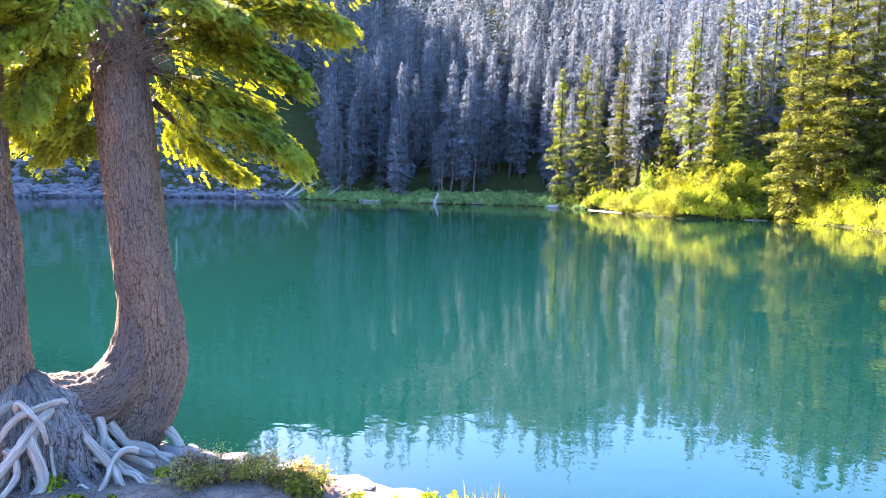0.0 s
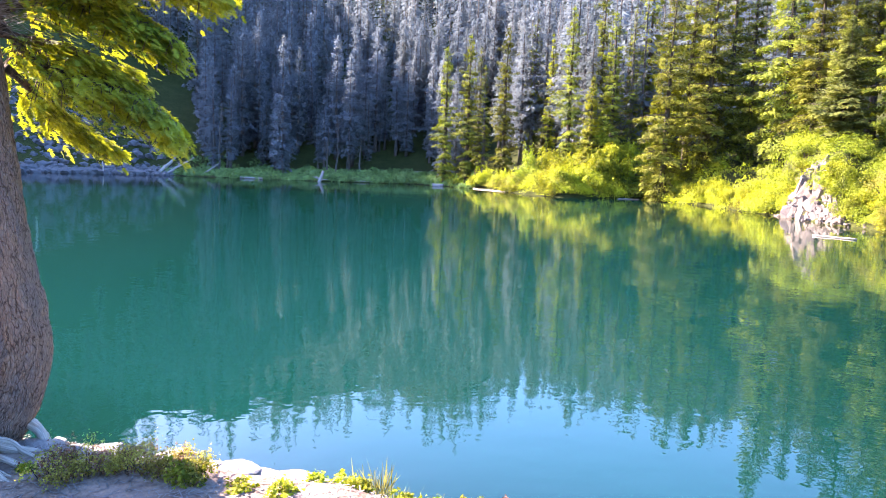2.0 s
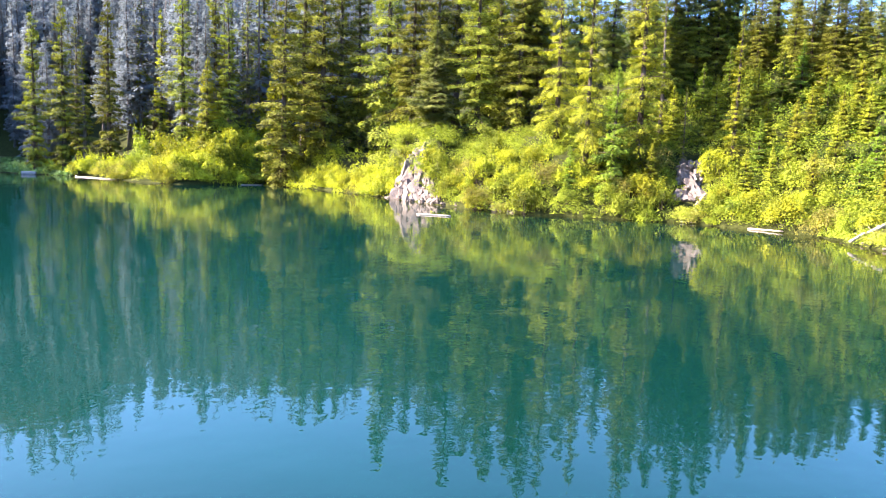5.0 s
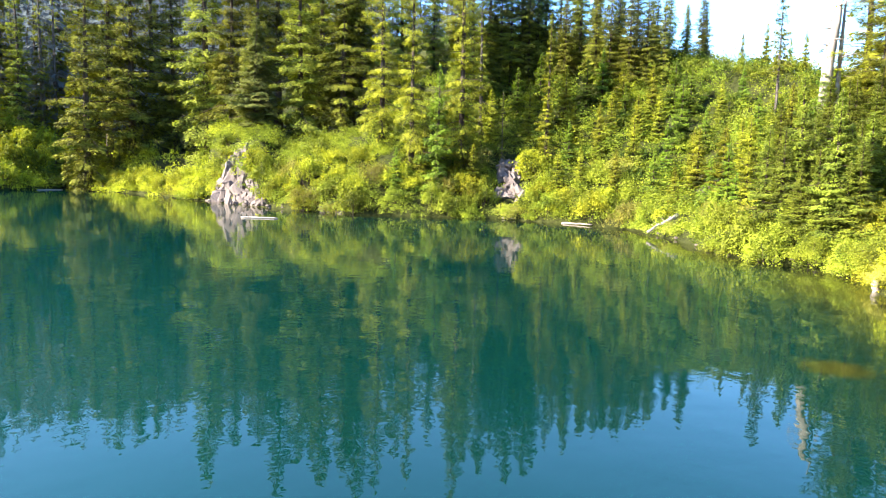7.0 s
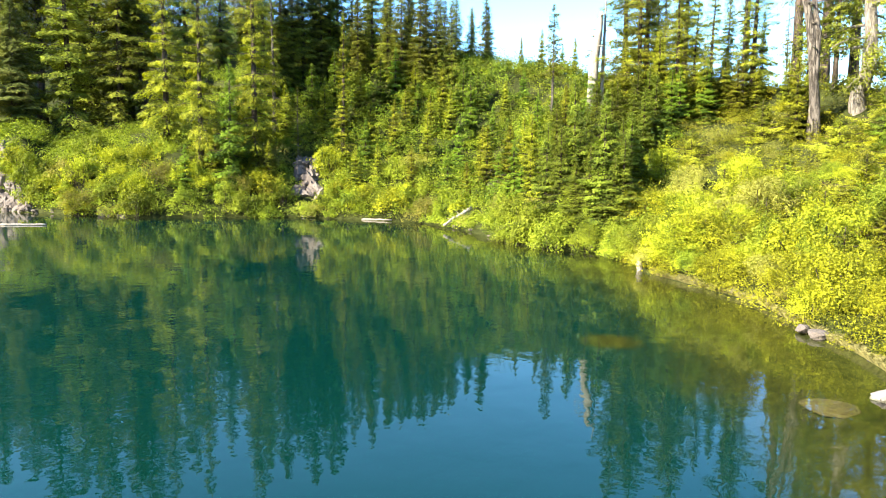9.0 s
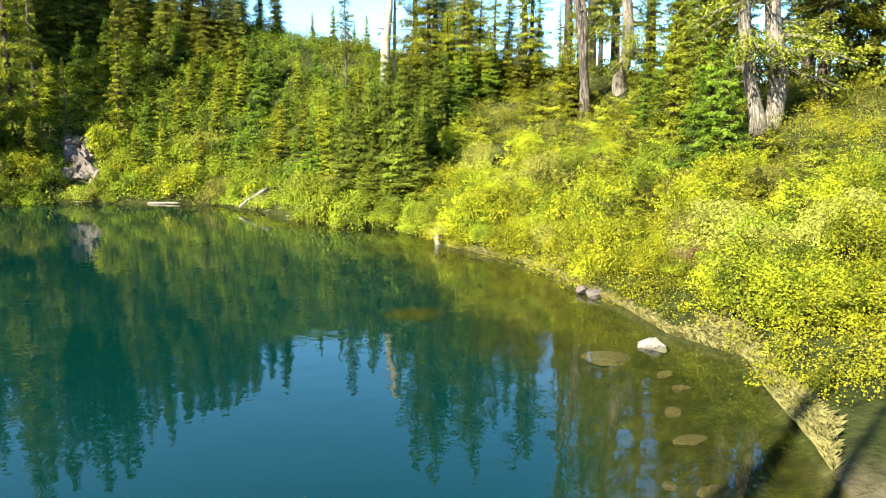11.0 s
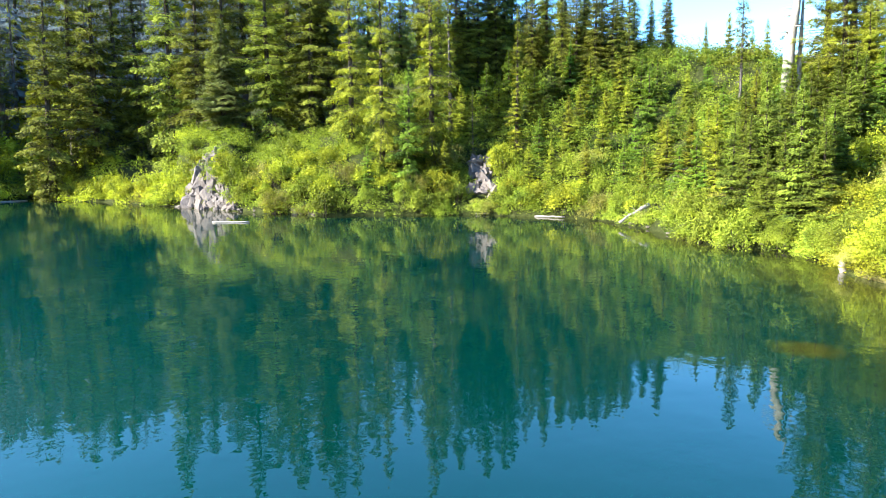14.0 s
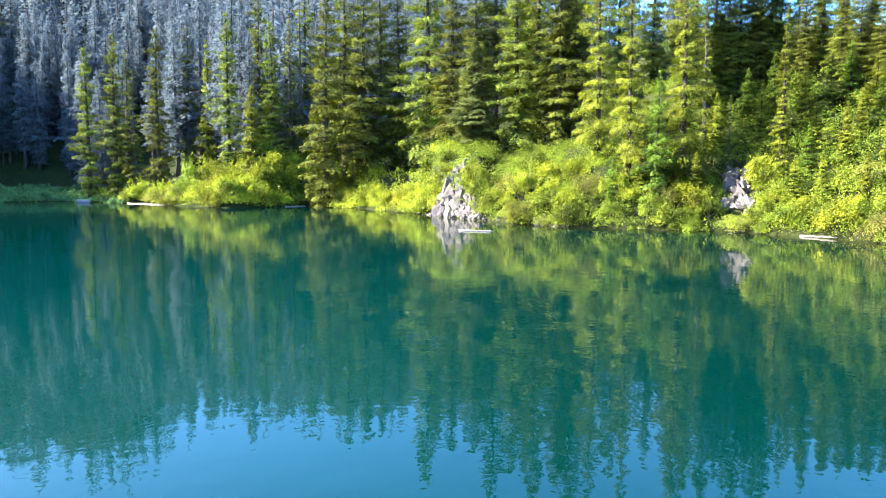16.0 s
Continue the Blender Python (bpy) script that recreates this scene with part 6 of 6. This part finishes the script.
BOUGHS = [
    ([(-2.62, 3.80, 3.62), (-2.76, 3.42, 3.66), (-2.98, 3.16, 3.58), (-3.16, 2.96, 3.36)], 760, 0.24, 0.16), ([(-2.60, 3.84, 3.78), (-2.78, 3.30, 3.84), (-3.02, 2.98, 3.74), (-3.2, 2.8, 3.6)], 700, 0.24, 0.16),
    ([(-2.49, 3.87, 3.39), (-2.30, 3.92, 3.57), (-1.94, 4.06, 3.74), (-1.56, 4.17, 3.80), (-1.31, 4.20, 3.68)], 620, 0.26, 0.20), ([(-2.42, 3.91, 3.46), (-2.17, 3.94, 3.54), (-1.86, 4.04, 3.50), (-1.55, 4.12, 3.36)], 560, 0.26, 0.22),
    ([(-2.46, 3.95, 3.44), (-2.43, 4.14, 3.29), (-2.26, 4.40, 3.29), (-1.99, 4.59, 3.24)], 520, 0.28, 0.22), ([(-2.42, 3.91, 3.40), (-2.23, 3.91, 3.20), (-1.98, 3.99, 3.12), (-1.72, 4.05, 3.03), (-1.53, 4.07, 2.88)], 820, 0.26, 0.22),
    ([(-2.61, 3.79, 3.41), (-2.86, 3.73, 3.39), (-3.07, 3.76, 3.22), (-3.22, 3.76, 3.05)], 520, 0.26, 0.26), ([(-2.60, 3.82, 3.07), (-2.80, 3.92, 2.99), (-2.95, 3.95, 2.90)], 170, 0.14, 0.10),
    ([(-2.61, 3.85, 3.65), (-2.71, 3.59, 3.65), (-2.82, 3.38, 3.52), (-2.87, 3.27, 3.42)], 560, 0.26, 0.16), ([(-2.58, 3.87, 3.72), (-2.25, 3.78, 3.80), (-1.92, 3.74, 3.70), (-1.74, 3.71, 3.62)], 600, 0.24, 0.18),
    ([(-2.59, 3.80, 3.54), (-2.91, 3.94, 3.52), (-3.16, 4.01, 3.18), (-3.34, 3.98, 3.02)], 520, 0.26, 0.26), ([(-2.54, 3.90, 3.76), (-2.39, 4.28, 4.04), (-2.10, 4.65, 4.02), (-1.74, 4.90, 3.92)], 560, 0.30, 0.26),
    ([(-2.41, 3.92, 3.17), (-2.35, 4.13, 3.04), (-2.22, 4.31, 2.88), (-2.08, 4.44, 2.78)], 420, 0.2, 0.14), ([(-2.6, 3.9, 4.1), (-2.2, 4.1, 4.35), (-1.7, 4.3, 4.3), (-1.3, 4.5, 4.1)], 500, 0.3, 0.3), ([(-2.6, 3.9, 4.0), (-2.9, 3.6, 4.1), (-3.2, 3.4, 3.9), (-3.4, 3.3, 3.7)], 500, 0.3, 0.3),
    ([(-2.52, 3.88, 3.62), (-2.20, 3.95, 3.66), (-1.95, 4.10, 3.62), (-1.67, 4.29, 3.42)], 560, 0.26, 0.20), ([(-2.50, 3.90, 3.70), (-2.1, 4.05, 3.84), (-1.74, 4.26, 3.84), (-1.44, 4.47, 3.73)], 560, 0.26, 0.18),
    ([(-2.45, 3.86, 3.34), (-2.25, 3.90, 3.32), (-2.0, 4.02, 3.26), (-1.80, 4.12, 3.14)], 420, 0.22, 0.16), ([(-2.66, 3.78, 3.50), (-2.74, 3.58, 3.48), (-2.78, 3.42, 3.30), (-2.80, 3.34, 3.12)], 520, 0.24, 0.22),
    ([(-2.62, 3.78, 3.24), (-2.74, 3.74, 3.14), (-2.84, 3.68, 2.98), (-2.92, 3.66, 2.88)], 300, 0.18, 0.14), ([(-2.60, 3.74, 3.70), (-2.58, 3.50, 3.74), (-2.54, 3.36, 3.62), (-2.54, 3.28, 3.50)], 480, 0.22, 0.16),
]
for i, (pts, n, wdt, hang) in enumerate(BOUGHS):
    wood, leaf = bough(pts, 400 + i, int(n * 2.5), wdt, hang)
    b = part("limb", mesh_of("limb", *wood, LIMB_BARK, True), hemlock)
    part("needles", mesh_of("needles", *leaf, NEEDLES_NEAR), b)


def dead_twigs():
    """The tuft of fine dead twigs on the trunk under the crown."""
    r = np.random.default_rng(88)
    out = []
    for _ in range(170):
        a = r.uniform(-2.6, 0.6)
        base = np.array([-2.55 + 0.15 * math.cos(a), 3.82 + 0.15 * math.sin(a), 3.40 + r.uniform(-0.08, 0.12)]) - H0
        d = np.array([math.cos(a) + r.normal(0, 0.7), math.sin(a) + r.normal(0, 0.5), r.uniform(-0.7, 0.7)]) * r.uniform(0.06, 0.20)
        out.append(tube([base, base + d * 0.5 + [0, 0, 0.015], base + d], [0.0025, 0.002, 0.001], 3))
    return joined(out)


part("twig_tuft", mesh_of("twig_tuft", *dead_twigs(), ROOTWOOD), hemlock, "tuft of dry grey twigs")

# heath bush, herbs, and pale stones for the sunlit ground at the edge of the bank
def herb(name, label, x, y, size, mat, seed, leaves=260, leaf=0.035, tall=1.0):
    stems, leafs = shrub_parts(seed, int(leaves * 2.6), 7, leaf * 0.68 / size, 0.8, 1)
    s = thing(name, label, "plant", "plants on the near bank", m=pose(x, y, land_at(x, y) - 0.02, 0, 0, seed * 37 % 360) @ Matrix.Diagonal((size, size, size * tall, 1)))
    part("stem", mesh_of("stem", *stems, BARK), s)
    part("foliage", mesh_of("foliage", *leafs, mat), s)


rb = np.random.default_rng(91)
for i in range(13):
    f = i / 12
    herb("heath_bush", "low heath bush with reddish and yellow-green leaves", -1.92 + 0.72 * f + rb.normal(0, 0.03), 3.32 + 0.10 * math.sin(f * 3) + rb.normal(0, 0.05), rb.uniform(0.10, 0.19), HEATH_RED if i % 3 == 1 else HEATH, 500 + i, 360, 0.015, 1.15)
herb("leafy_sprig", "bright green leafy sprig at the edge of the bank", -1.22, 3.38, 0.13, LEAVES_GREEN, 520, 260, 0.026, 1.2)
for i, (x, y, s, m, t) in enumerate([(-2.50, 3.12, 0.07, LEAVES, 1.2), (-2.07, 3.42, 0.06, LEAVES_GREEN, 1), (-2.30, 3.02, 0.06, LEAVES, 1), (-2.14, 3.05, 0.07, LEAVES_GREEN, 1), (-0.95, 3.35, 0.10, LEAVES, 0.8), (-0.75, 3.3, 0.11, LEAVES, 0.8), (-0.62, 3.56, 0.07, LEAVES, 1), (-0.48, 3.58, 0.09, LEAVES, 1), (-0.38, 3.55, 0.09, LEAVES, 1.1), (-0.14, 3.52, 0.10, LEAVES, 1), (0.02, 3.46, 0.08, LEAVES, 0.9), (0.14, 3.44, 0.07, HEATH, 1.0), (0.26, 3.42, 0.08, LEAVES, 0.9), (0.40, 3.38, 0.08, HEATH_RED, 1.2), (0.52, 3.34, 0.08, LEAVES, 1), (2.66, 1.36, 0.15, LEAVES, 2.0), (2.58, 1.44, 0.10, LEAVES, 1.6)]):
    herb("bank_herb", "small yellow-green herb on the sunny bank", x, y, s, m, 540 + i, 150, 0.028, t)
for i, (x, y, s) in enumerate([(-0.36, 3.64, 0.26), (-0.28, 3.60, 0.30), (-0.20, 3.62, 0.22), (-0.12, 3.60, 0.18), (-0.5, 3.66, 0.12), (0.0, 3.5, 0.12), (3.22, -0.42, 0.14), (3.28, -0.55, 0.16), (3.34, -0.66, 0.13), (3.42, -0.86, 0.17), (3.50, -0.98, 0.2)]):
    r = np.random.default_rng(600 + i)
    b = np.tile([x, y, land_at(x, y) - 0.01], (60, 1)) + r.standard_normal((60, 3)) * [0.03, 0.03, 0]
    w = r.standard_normal((60, 3)) * 0.28 + [0, 0, 1.0]
    v, f = sprays(b, w / np.linalg.norm(w, axis=1, keepdims=True), r.uniform(0.5, 1, 60) * s * 0.85, r, 1, 0, 0.05, 0.02)
    t = thing("grass_tuft", "pale dry grass tuft on the bank edge", "grass", "tufts on the bank")
    part("tuft", mesh_of("tuft", v, f, GRASS), t)
PALE_MESHES = [m.copy() for m in STONE_MESHES]
for me in PALE_MESHES:
    me.materials.clear()
    me.materials.append(ROCK_PALE)
re = np.random.default_rng(95)
# Pale stones added along the rim in place of bright sunlit soil.
for i in range(24):
    f = i / 23
    x, y = -2.18 + 1.75 * f + re.normal(0, 0.03), 3.74 - 0.06 * f + re.normal(0, 0.05)
    sz = re.uniform(0.07, 0.16)
    rock("sunlit_rim_stone", "flat pale stone standing for sunlit ground on the bank edge", x, y, land_at(x, y) - 0.01, (sz * 1.4, sz, sz * 0.35), re.uniform(0, 360), PALE_MESHES, i, "stones on the near bank")
